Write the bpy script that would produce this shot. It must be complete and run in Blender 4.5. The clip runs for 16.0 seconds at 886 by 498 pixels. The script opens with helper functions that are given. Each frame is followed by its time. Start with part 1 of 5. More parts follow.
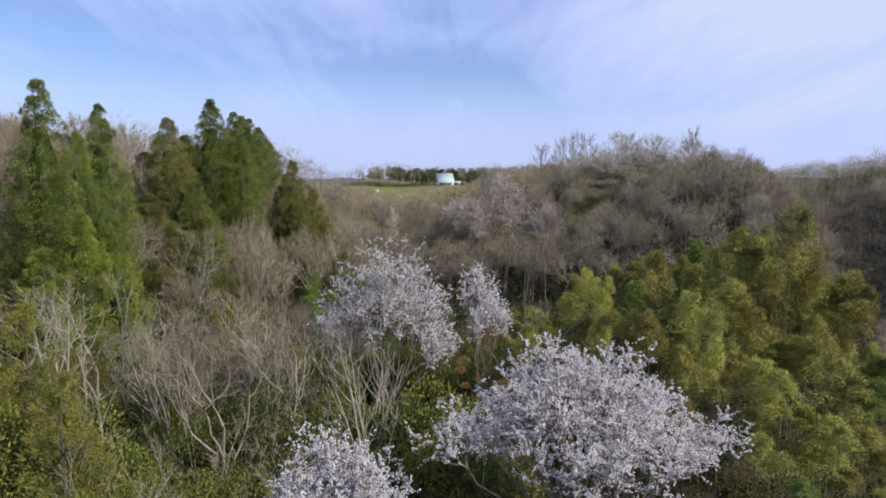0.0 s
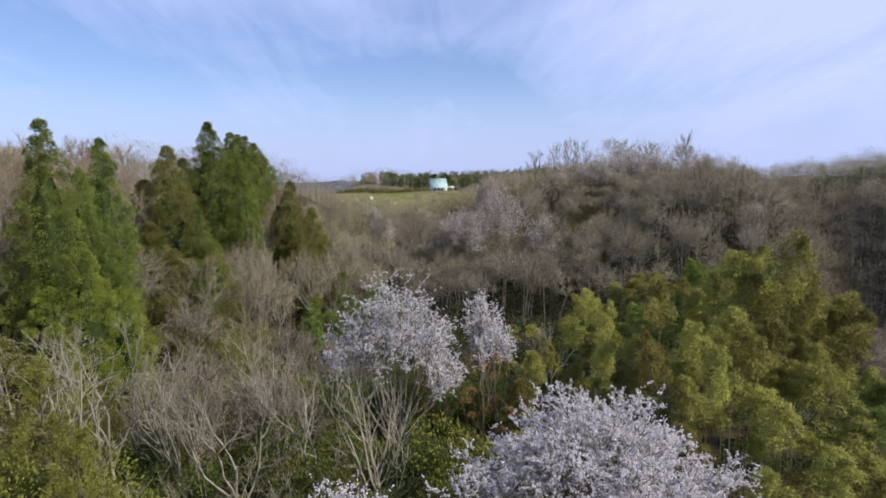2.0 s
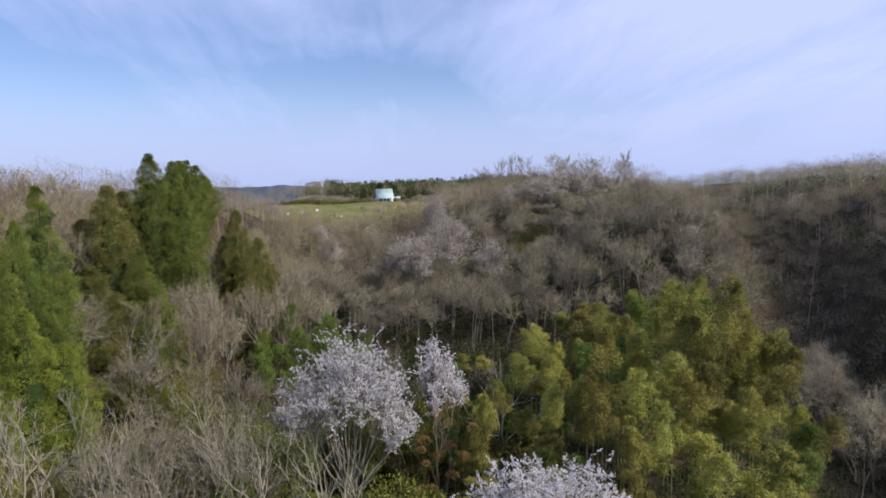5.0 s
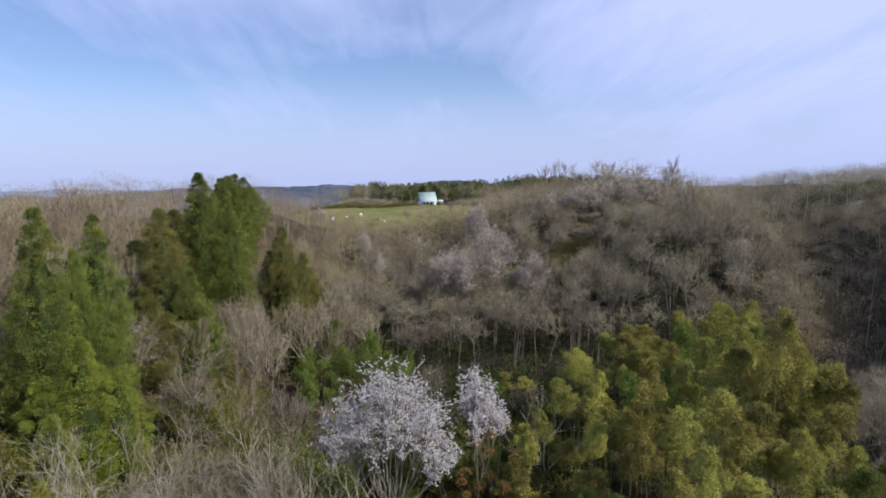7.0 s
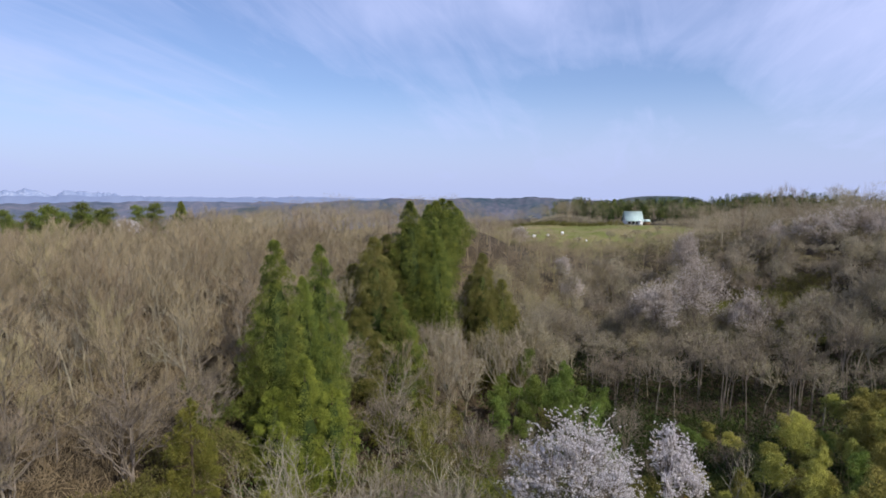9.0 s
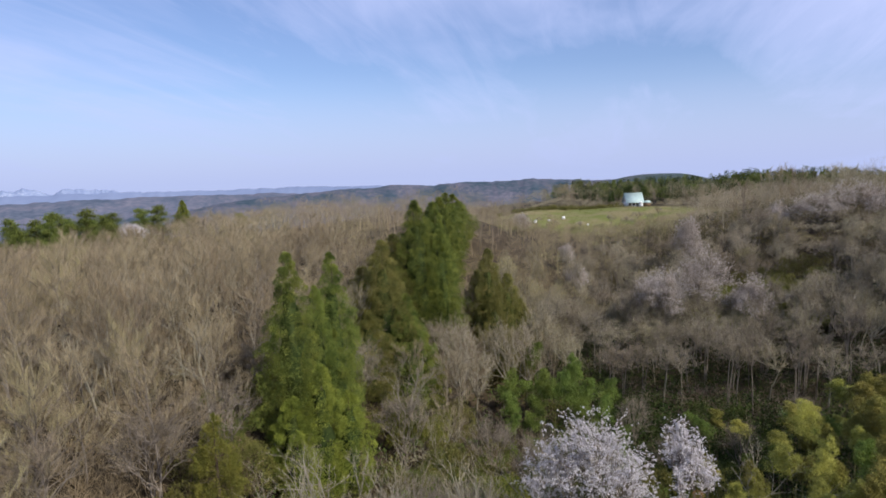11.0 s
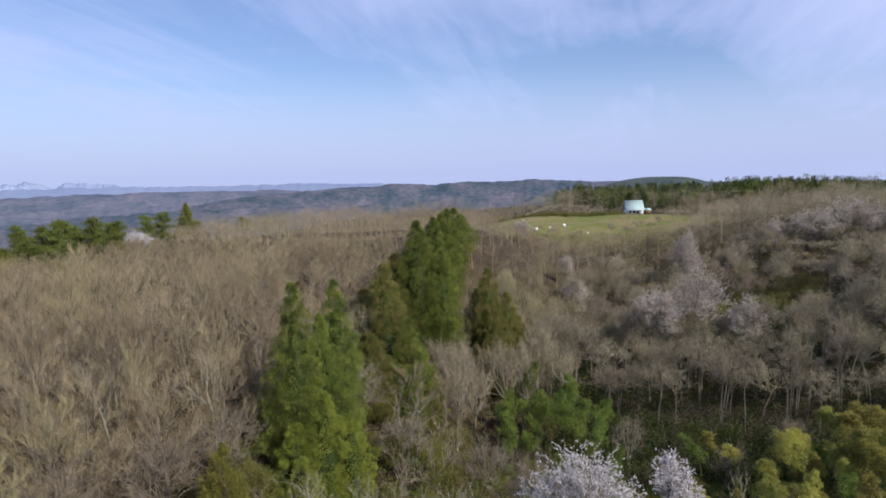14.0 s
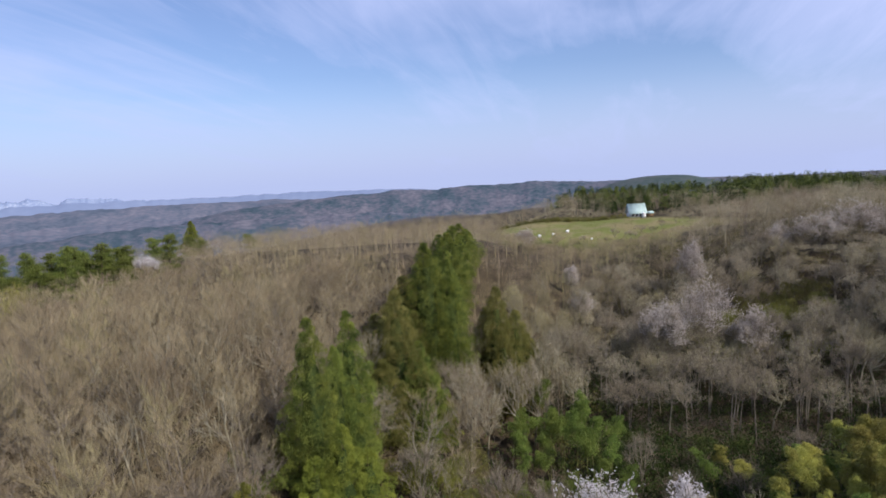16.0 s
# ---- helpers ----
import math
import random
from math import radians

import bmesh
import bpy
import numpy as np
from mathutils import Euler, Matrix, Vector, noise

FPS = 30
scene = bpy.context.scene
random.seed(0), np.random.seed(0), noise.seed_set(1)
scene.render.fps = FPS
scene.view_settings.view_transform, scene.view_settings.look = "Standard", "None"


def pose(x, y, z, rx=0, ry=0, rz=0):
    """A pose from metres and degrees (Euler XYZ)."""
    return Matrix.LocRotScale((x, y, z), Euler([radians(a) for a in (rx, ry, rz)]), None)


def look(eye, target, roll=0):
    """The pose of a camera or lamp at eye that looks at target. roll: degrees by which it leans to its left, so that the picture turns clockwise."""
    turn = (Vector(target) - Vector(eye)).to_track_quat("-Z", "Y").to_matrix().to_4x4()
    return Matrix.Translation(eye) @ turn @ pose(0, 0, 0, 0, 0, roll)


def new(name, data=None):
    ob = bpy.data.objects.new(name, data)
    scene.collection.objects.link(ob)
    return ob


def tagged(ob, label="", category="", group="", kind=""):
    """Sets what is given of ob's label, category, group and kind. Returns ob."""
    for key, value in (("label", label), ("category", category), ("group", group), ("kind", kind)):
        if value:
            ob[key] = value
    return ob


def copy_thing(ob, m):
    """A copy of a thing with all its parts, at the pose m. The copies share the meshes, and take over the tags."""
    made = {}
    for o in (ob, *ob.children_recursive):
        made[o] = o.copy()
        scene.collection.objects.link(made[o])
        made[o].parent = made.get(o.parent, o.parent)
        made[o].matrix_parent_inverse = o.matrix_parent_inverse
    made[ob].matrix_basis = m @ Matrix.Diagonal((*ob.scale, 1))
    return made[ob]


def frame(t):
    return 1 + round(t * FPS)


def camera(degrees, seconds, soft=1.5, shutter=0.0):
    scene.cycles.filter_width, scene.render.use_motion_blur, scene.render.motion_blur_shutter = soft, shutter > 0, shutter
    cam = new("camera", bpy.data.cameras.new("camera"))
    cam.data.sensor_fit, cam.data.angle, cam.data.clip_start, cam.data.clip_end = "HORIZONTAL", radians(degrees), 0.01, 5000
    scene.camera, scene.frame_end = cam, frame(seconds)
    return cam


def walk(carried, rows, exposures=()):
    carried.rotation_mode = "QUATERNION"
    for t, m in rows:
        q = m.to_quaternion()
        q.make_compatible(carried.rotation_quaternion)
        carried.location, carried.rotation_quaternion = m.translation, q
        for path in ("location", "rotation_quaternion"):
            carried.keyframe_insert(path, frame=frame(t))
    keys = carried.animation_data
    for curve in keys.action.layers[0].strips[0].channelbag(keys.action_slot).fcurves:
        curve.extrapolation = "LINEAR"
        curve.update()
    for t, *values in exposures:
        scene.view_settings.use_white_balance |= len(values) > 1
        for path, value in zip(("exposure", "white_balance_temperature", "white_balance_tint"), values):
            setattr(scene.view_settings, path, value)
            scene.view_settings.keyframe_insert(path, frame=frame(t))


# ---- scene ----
# seconds, eye, then yaw, pitch (up) and lean to the right in degrees
cam = camera(69.86, 16.0, soft=1.7)
ROWS = [
    (0.0, -0.000, 0.000, 20.000, 0.002, -6.380, -0.567),
    (0.5, -0.330, 0.079, 20.546, -0.591, -5.899, -0.338),
    (1.0, -0.548, 0.040, 21.183, -1.124, -6.420, 1.567),
    (1.5, -0.717, -0.071, 21.804, -0.801, -6.265, 1.097),
    (2.0, -0.882, -0.182, 22.492, -0.652, -6.370, 0.409),
    (2.5, -1.005, -0.211, 23.125, -1.323, -6.683, 0.345),
    (3.0, -1.136, -0.263, 23.767, -1.103, -6.341, 1.372),
    (3.5, -1.225, -0.301, 24.380, -0.670, -6.096, 0.552),
    (4.0, -1.316, -0.458, 25.094, -3.297, -6.021, 1.326),
    (4.2, -1.325, -0.498, 25.357, -4.967, -6.109, 1.475),
    (6.3, -1.303, -0.016, 28.108, -5.528, -6.477, 0.170),
    (6.5, -1.282, 0.017, 28.374, -5.491, -6.642, 1.283),
    (7.0, -1.174, -0.065, 29.009, -1.661, -6.325, 0.799),
    (7.5, -0.974, -0.228, 29.742, 3.671, -7.119, 0.693),
    (8.0, -0.759, -0.383, 30.465, 9.817, -7.749, -0.036),
    (8.5, -0.643, -0.384, 31.047, 14.100, -6.206, -0.339),
    (9.0, -0.677, -0.363, 31.662, 16.451, -5.178, -0.098),
    (9.2, -0.716, -0.397, 31.907, 16.521, -6.155, 1.300),
    (11.3, -1.181, -1.495, 34.091, 16.528, -6.591, 2.039),
    (11.5, -1.198, -1.623, 34.356, 16.563, -6.291, 1.911),
    (12.0, -1.191, -1.919, 35.096, 16.333, -6.174, 6.521),
    (12.5, -1.038, -2.181, 35.820, 16.672, -6.218, 8.415),
    (13.0, -0.843, -2.415, 36.478, 16.742, -6.643, 0.016),
    (13.5, -0.639, -2.605, 36.961, 16.094, -5.787, 0.284),
    (14.0, -0.619, -2.777, 37.164, 16.614, -6.757, 1.326),
    (14.5, -0.732, -2.986, 37.284, 16.757, -6.737, 3.183),
    (15.0, -0.829, -3.197, 37.876, 16.436, -6.468, 3.998),
    (15.5, -0.932, -3.393, 38.841, 16.937, -6.984, 3.307),
    (16.0, -1.002, -3.588, 39.999, 16.853, -6.434, 3.126),
]
# ENDCAM
TAU = math.tau
walk(cam, [(t, pose(x, y, z, 90 + pitch, 0, yaw) @ pose(0, 0, 0, 0, 0, -lean)) for t, x, y, z, yaw, pitch, lean in ROWS],
     exposures=[(0.0, 0.03, 6400, 11), (3.5, -0.02, 6400, 11), (6.5, -0.03, 6400, 11), (9.0, -0.07, 6480, 11), (16.0, -0.07, 6480, 11)])

# ---- sky and sun ----
SUN_AZ, SUN_EL = 112.0, 38.0          # degrees clockwise from the view's first heading, and above the horizon
sky_world = bpy.data.worlds.new("sky")
scene.world = sky_world
sky_world.use_nodes = True


def link_nodes(tree, *pairs):
    for a, b in pairs:
        tree.links.new(a, b)


def build_sky():
    tree = sky_world.node_tree
    tree.nodes.clear()
    n = tree.nodes.new
    out, bg, skyt = n("ShaderNodeOutputWorld"), n("ShaderNodeBackground"), n("ShaderNodeTexSky")
    skyt.sky_type, skyt.sun_disc = "NISHITA", False
    skyt.sun_elevation, skyt.sun_rotation = radians(SUN_EL), radians(SUN_AZ)
    skyt.air_density, skyt.dust_density, skyt.ozone_density = 1.0, 0.5, 2.6
    bg.inputs["Strength"].default_value = 0.115
    coord, sep = n("ShaderNodeTexCoord"), n("ShaderNodeSeparateXYZ")
    low, add = n("ShaderNodeMath"), n("ShaderNodeMath")
    low.operation, add.operation = "MAXIMUM", "ADD"
    low.inputs[1].default_value, add.inputs[1].default_value = 0.0, 0.16
    dx, dy, comb = n("ShaderNodeMath"), n("ShaderNodeMath"), n("ShaderNodeCombineXYZ")
    dx.operation = dy.operation = "DIVIDE"
    link_nodes(tree, (coord.outputs["Generated"], sep.inputs[0]), (sep.outputs["Z"], low.inputs[0]), (low.outputs[0], add.inputs[0]),
               (sep.outputs["X"], dx.inputs[0]), (add.outputs[0], dx.inputs[1]), (sep.outputs["Y"], dy.inputs[0]), (add.outputs[0], dy.inputs[1]),
               (dx.outputs[0], comb.inputs[0]), (dy.outputs[0], comb.inputs[1]))
    # thin cirrus: broad veils and fibres drawn out along one wind direction
    mapv, veil, mapf, fibre = n("ShaderNodeMapping"), n("ShaderNodeTexNoise"), n("ShaderNodeMapping"), n("ShaderNodeTexNoise")
    mapv.inputs["Location"].default_value = (1.9, 0.6, 0)
    mapv.inputs["Rotation"].default_value = (0, 0, radians(24))
    mapv.inputs["Scale"].default_value = (0.62, 0.34, 1)
    veil.inputs["Scale"].default_value, veil.inputs["Detail"].default_value = 1.5, 5
    veil.inputs["Distortion"].default_value = 0.5
    mapf.inputs["Rotation"].default_value = (0, 0, radians(20))
    mapf.inputs["Scale"].default_value = (3.2, 0.55, 1)
    fibre.inputs["Scale"].default_value, fibre.inputs["Detail"].default_value = 1.6, 9
    fibre.inputs["Roughness"].default_value, fibre.inputs["Distortion"].default_value = 0.64, 1.1
    rv, rf = n("ShaderNodeMapRange"), n("ShaderNodeMapRange")
    for r, a, b in ((rv, 0.31, 0.62), (rf, 0.42, 0.80)):
        r.inputs["From Min"].default_value, r.inputs["From Max"].default_value = a, b
    both = n("ShaderNodeMath")
    both.operation = "MULTIPLY_ADD"
    both.inputs[1].default_value = 0.24
    half = n("ShaderNodeMath")
    half.operation, half.inputs[1].default_value = "MULTIPLY", 0.62
    clamp = n("ShaderNodeClamp")
    clamp.inputs["Max"].default_value = 0.92
    link_nodes(tree, (comb.outputs[0], mapv.inputs[0]), (comb.outputs[0], mapf.inputs[0]), (mapv.outputs[0], veil.inputs["Vector"]),
               (mapf.outputs[0], fibre.inputs["Vector"]), (veil.outputs["Fac"], rv.inputs["Value"]), (fibre.outputs["Fac"], rf.inputs["Value"]),
               (rv.outputs[0], half.inputs[0]), (rf.outputs[0], both.inputs[0]), (half.outputs[0], both.inputs[2]), (both.outputs[0], clamp.inputs["Value"]))
    # the veil thickens towards the sun's side
    east, sum_up = n("ShaderNodeMapRange"), n("ShaderNodeMath")
    east.inputs["From Min"].default_value, east.inputs["From Max"].default_value = 0.12, 0.65
    east.inputs["To Max"].default_value = 0.62
    sum_up.operation = "ADD"
    link_nodes(tree, (sep.outputs["X"], east.inputs["Value"]), (east.outputs[0], sum_up.inputs[0]), (both.outputs[0], sum_up.inputs[1]), (sum_up.outputs[0], clamp.inputs["Value"]))
    # a clear blue reach over the valley
    off, sq, lift, sq2, near, clear, less = (n("ShaderNodeMath") for _ in range(7))
    off.operation, off.inputs[1].default_value = "MULTIPLY_ADD", 1 / .42
    off.inputs[2].default_value = .10 / .42
    lift.operation, lift.inputs[1].default_value, lift.inputs[2].default_value = "MULTIPLY_ADD", 1 / .12, -.15 / .12
    sq.operation = sq2.operation = "POWER"
    sq.inputs[1].default_value = sq2.inputs[1].default_value = 2.0
    near.operation, clear.operation, less.operation = "ADD", "SUBTRACT", "MULTIPLY_ADD"
    clear.use_clamp, clear.inputs[0].default_value = True, 1.0
    less.inputs[1].default_value = -.25
    link_nodes(tree, (sep.outputs["X"], off.inputs[0]), (off.outputs[0], sq.inputs[0]), (sep.outputs["Z"], lift.inputs[0]), (lift.outputs[0], sq2.inputs[0]), (sq.outputs[0], near.inputs[0]),
               (sq2.outputs[0], near.inputs[1]), (near.outputs[0], clear.inputs[1]), (clear.outputs[0], less.inputs[0]), (sum_up.outputs[0], less.inputs[2]), (less.outputs[0], clamp.inputs["Value"]))
    # milky air low down
    haze = n("ShaderNodeMapRange")
    haze.inputs["From Min"].default_value, haze.inputs["From Max"].default_value = 0.0, 0.16
    haze.inputs["To Min"].default_value, haze.inputs["To Max"].default_value = 0.60, 0.14
    most = n("ShaderNodeMath")
    most.operation = "MAXIMUM"
    mix, blue = n("ShaderNodeMixRGB"), n("ShaderNodeMixRGB")
    blue.blend_type = "MULTIPLY"
    blue.inputs["Fac"].default_value, blue.inputs["Color2"].default_value = 1.0, (.97, .97, 1.08, 1)
    mix.inputs["Color2"].default_value = (5.8, 6.6, 9.1, 1)
    deep = n("ShaderNodeMixRGB")
    deep.blend_type = "MULTIPLY"
    deep.inputs["Fac"].default_value, deep.inputs["Color2"].default_value = 1.0, (.88, .98, 1.11, 1)
    low_air, low_mix = n("ShaderNodeMapRange"), n("ShaderNodeMixRGB")
    low_air.inputs["From Max"].default_value, low_air.inputs["To Min"].default_value, low_air.inputs["To Max"].default_value = .13, .85, 0.0
    low_mix.inputs["Color2"].default_value = (4.5, 5.3, 7.5, 1)
    link_nodes(tree, (sep.outputs["Z"], low_air.inputs["Value"]), (low_air.outputs[0], low_mix.inputs["Fac"]), (sep.outputs["Z"], haze.inputs["Value"]), (haze.outputs[0], most.inputs[0]), (clamp.outputs[0], most.inputs[1]),
               (most.outputs[0], mix.inputs["Fac"]), (skyt.outputs[0], deep.inputs["Color1"]), (deep.outputs[0], mix.inputs["Color1"]), (mix.outputs[0], low_mix.inputs["Color1"]), (low_mix.outputs[0], blue.inputs["Color1"]), (blue.outputs[0], bg.inputs["Color"]), (bg.outputs[0], out.inputs[0]))


build_sky()
sun = new("sun", bpy.data.lights.new("sun", "SUN"))
sun.data.energy, sun.data.angle, sun.data.color = 4.8, radians(3), (1.0, 0.93, 0.82)
_a, _e = radians(SUN_AZ), radians(SUN_EL)
sun.matrix_basis = look(Vector((math.sin(_a) * math.cos(_e), math.cos(_a) * math.cos(_e), math.sin(_e))) * 300, (0, 0, 0))


# ---- materials ----
def material(name, colours, scale=0.6, rough=0.85, vary=0.0, translucent=0.0, island=0.0, bump=0.0, fine=9.0, emit=0.0):
    """Two-scale noise through a few colours; vary: per-object shift, island: per-piece shift of brightness."""
    m = bpy.data.materials.new(name)
    m.use_nodes = True
    tree = m.node_tree
    n = tree.nodes.new
    bsdf = tree.nodes["Principled BSDF"]
    out = tree.nodes["Material Output"]
    bsdf.inputs["Roughness"].default_value = rough
    bsdf.inputs["Specular IOR Level"].default_value = 0.10
    geo, big, small, blend, ramp = n("ShaderNodeNewGeometry"), n("ShaderNodeTexNoise"), n("ShaderNodeTexNoise"), n("ShaderNodeMath"), n("ShaderNodeValToRGB")
    big.inputs["Scale"].default_value, big.inputs["Detail"].default_value = scale, 3
    small.inputs["Scale"].default_value, small.inputs["Detail"].default_value = scale * fine, 4
    blend.operation, blend.inputs[1].default_value = "MULTIPLY_ADD", 0.45
    half = n("ShaderNodeMath")
    half.operation, half.inputs[1].default_value = "MULTIPLY", 0.55
    ramp.color_ramp.elements.remove(ramp.color_ramp.elements[1])
    lo, hi = 0.34, 0.66
    for i, c in enumerate(colours):
        p = lo + (hi - lo) * i / max(1, len(colours) - 1)
        e = ramp.color_ramp.elements[0] if i == 0 else ramp.color_ramp.elements.new(p)
        e.position, e.color = p, (*c, 1)
    link_nodes(tree, (geo.outputs["Position"], big.inputs["Vector"]), (geo.outputs["Position"], small.inputs["Vector"]),
               (big.outputs["Fac"], half.inputs[0]), (small.outputs["Fac"], blend.inputs[0]), (half.outputs[0], blend.inputs[2]), (blend.outputs[0], ramp.inputs[0]))
    colour = ramp.outputs[0]
    if vary or island:
        hsv = n("ShaderNodeHueSaturation")
        info = n("ShaderNodeObjectInfo")
        val, val2 = n("ShaderNodeMapRange"), n("ShaderNodeMapRange")
        val.inputs["To Min"].default_value, val.inputs["To Max"].default_value = 1 - vary, 1 + vary
        val2.inputs["To Min"].default_value, val2.inputs["To Max"].default_value = 1 - island, 1 + island
        mul = n("ShaderNodeMath")
        mul.operation = "MULTIPLY"
        hue = n("ShaderNodeMapRange")
        hue.inputs["To Min"].default_value, hue.inputs["To Max"].default_value = 0.5 - 0.06 * vary, 0.5 + 0.06 * vary
        link_nodes(tree, (info.outputs["Random"], val.inputs["Value"]), (info.outputs["Random"], hue.inputs["Value"]), (geo.outputs["Random Per Island"], val2.inputs["Value"]),
                   (val.outputs[0], mul.inputs[0]), (val2.outputs[0], mul.inputs[1]), (mul.outputs[0], hsv.inputs["Value"]), (hue.outputs[0], hsv.inputs["Hue"]), (colour, hsv.inputs["Color"]))
        colour = hsv.outputs[0]
    link_nodes(tree, (colour, bsdf.inputs["Base Color"]))
    if bump:
        b = n("ShaderNodeBump")
        b.inputs["Strength"].default_value, b.inputs["Distance"].default_value = 0.6, bump
        link_nodes(tree, (small.outputs["Fac"], b.inputs["Height"]), (b.outputs[0], bsdf.inputs["Normal"]))
    if translucent:
        tr, mx = n("ShaderNodeBsdfTranslucent"), n("ShaderNodeMixShader")
        mx.inputs[0].default_value = translucent
        link_nodes(tree, (colour, tr.inputs["Color"]), (bsdf.outputs[0], mx.inputs[1]), (tr.outputs[0], mx.inputs[2]), (mx.outputs[0], out.inputs["Surface"]))
    if emit:
        link_nodes(tree, (colour, bsdf.inputs["Emission Color"]))
        bsdf.inputs["Emission Strength"].default_value = emit
    return m


M = {}
M["bark_pale"] = material("pale_bark", [(.20, .175, .12), (.31, .275, .20), (.42, .38, .29)], 1.2, .9, vary=.18)
M["bark_white"] = material("whitish_bark", [(.23, .21, .155), (.32, .29, .215), (.41, .375, .29)], 1.2, .9, vary=.15)
M["bark_grey"] = material("grey_bark", [(.12, .10, .08), (.22, .19, .15), (.30, .26, .21)], 1.2, .9, vary=.18)
M["bark_dark"] = material("dark_bark", [(.05, .035, .025), (.09, .065, .045), (.13, .10, .075)], 1.2, .9, vary=.18)
M["twig_tan"] = material("tan_twigs", [(.265, .212, .130), (.335, .270, .168), (.405, .330, .208)], .16, .9, vary=.16, island=.10, translucent=.25)
M["twig_pale"] = material("pale_twigs", [(.25, .21, .14), (.34, .29, .20), (.42, .37, .26)], .25, .9, vary=.18, island=.14)
M["twig_grey"] = material("grey_twigs", [(.25, .215, .135), (.345, .300, .195), (.44, .385, .258)], .25, .9, vary=.22, island=.14, translucent=.2)
# darker twigs; on the east hillside they carry painted shade
M["twig_dark"] = material("dark_twigs", [(.185, .157, .108), (.260, .222, .156), (.335, .288, .208)], .25, .9, vary=.2, island=.14)
M["twig_mauve"] = material("mauve_twigs", [(.262, .214, .142), (.338, .278, .188), (.414, .344, .236)], .25, .9, vary=.18, island=.10, translucent=.25)
M["twig_brown"] = material("brownish_mauve_twigs", [(.215, .168, .120), (.280, .222, .160), (.350, .280, .205)], .2, .9, vary=.18, island=.12, translucent=.2)
M["twig_yellow"] = material("yellow_budding_twigs", [(.20, .19, .05), (.29, .27, .07), (.36, .34, .09)], .25, .9, vary=.18, island=.14)
M["twig_straw"] = material("straw_coloured_budding_twigs", [(.30, .262, .125), (.375, .33, .165), (.45, .395, .21)], .25, .9, vary=.18, island=.12, translucent=.25)
M["twig_silver"] = material("silvery_brown_twigs", [(.315, .266, .176), (.42, .36, .246), (.525, .46, .328)], .12, .9, vary=.18, island=.12, translucent=.25)
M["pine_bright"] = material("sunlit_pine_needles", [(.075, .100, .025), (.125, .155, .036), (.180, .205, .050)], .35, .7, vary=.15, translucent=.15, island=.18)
M["twig_bud"] = material("budding_twigs", [(.22, .185, .10), (.29, .248, .135), (.35, .305, .168)], .25, .9, vary=.18, island=.14)
M["blossom"] = material("cherry_blossom", [(.82, .77, .79), (.90, .87, .88), (.95, .93, .94)], 1.5, .8, translucent=.5, island=.06)
M["blossom_far"] = material("faded_blossom", [(.45, .38, .32), (.62, .55, .50), (.82, .77, .74)], .35, .8, translucent=.25, island=.10)
M["young_leaf"] = material("young_leaf", [(.16, .13, .04), (.22, .19, .05), (.25, .21, .07)], 1.0, .7, translucent=.3, island=.3)
M["cedar"] = material("cedar_foliage", [(.042, .064, .018), (.115, .152, .036), (.215, .250, .052), (.32, .33, .068)], .80, .75, vary=.14, translucent=.12, island=.06)
M["cypress"] = material("bright_cypress_foliage", [(.085, .115, .024), (.17, .205, .038), (.26, .29, .050), (.33, .35, .060)], .9, .75, vary=.14, translucent=.2, island=.12)
M["cedar_rust"] = material("rusty_cedar_foliage", [(.085, .086, .032), (.150, .156, .044), (.240, .222, .064), (.34, .27, .105)], .9, .75, vary=.12, translucent=.15, island=.16)
M["young_conifer"] = material("yellow_green_conifer", [(.12, .135, .030), (.20, .205, .042), (.28, .255, .055)], .7, .7, vary=.12, translucent=.2, island=.16)
M["bamboo"] = material("bamboo_leaf", [(.140, .142, .034), (.275, .262, .064), (.42, .384, .096)], .30, .6, vary=.30, translucent=.20, island=.08)
M["bamboo_green"] = material("green_bamboo_leaf", [(.085, .125, .030), (.150, .200, .044), (.215, .260, .060)], .30, .6, vary=.22, translucent=.30, island=.10)
M["culm"] = material("bamboo_culm", [(.12, .14, .04), (.19, .19, .07), (.24, .22, .10)], 1.0, .5)
M["bush"] = material("evergreen_leaf", [(.045, .062, .018), (.075, .100, .026), (.120, .140, .040)], .4, .6, vary=.25, translucent=.2, island=.30)
M["bush_olive"] = material("olive_leaf", [(.095, .094, .028), (.150, .142, .040), (.205, .186, .058)], .5, .7, vary=.25, translucent=.2, island=.20)
M["bush_lime"] = material("yellow_green_leaf", [(.115, .125, .026), (.185, .190, .038), (.260, .250, .055)], .5, .7, vary=.2, translucent=.25, island=.18)
M["rust_leaf"] = material("tawny_young_leaf", [(.24, .13, .04), (.34, .20, .07), (.42, .27, .10)], .6, .7, translucent=.3, island=.14)
# this dark green also serves as painted shade in cores and undergrowth
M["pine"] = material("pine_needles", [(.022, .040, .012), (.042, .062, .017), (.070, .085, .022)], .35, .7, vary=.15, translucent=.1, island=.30)


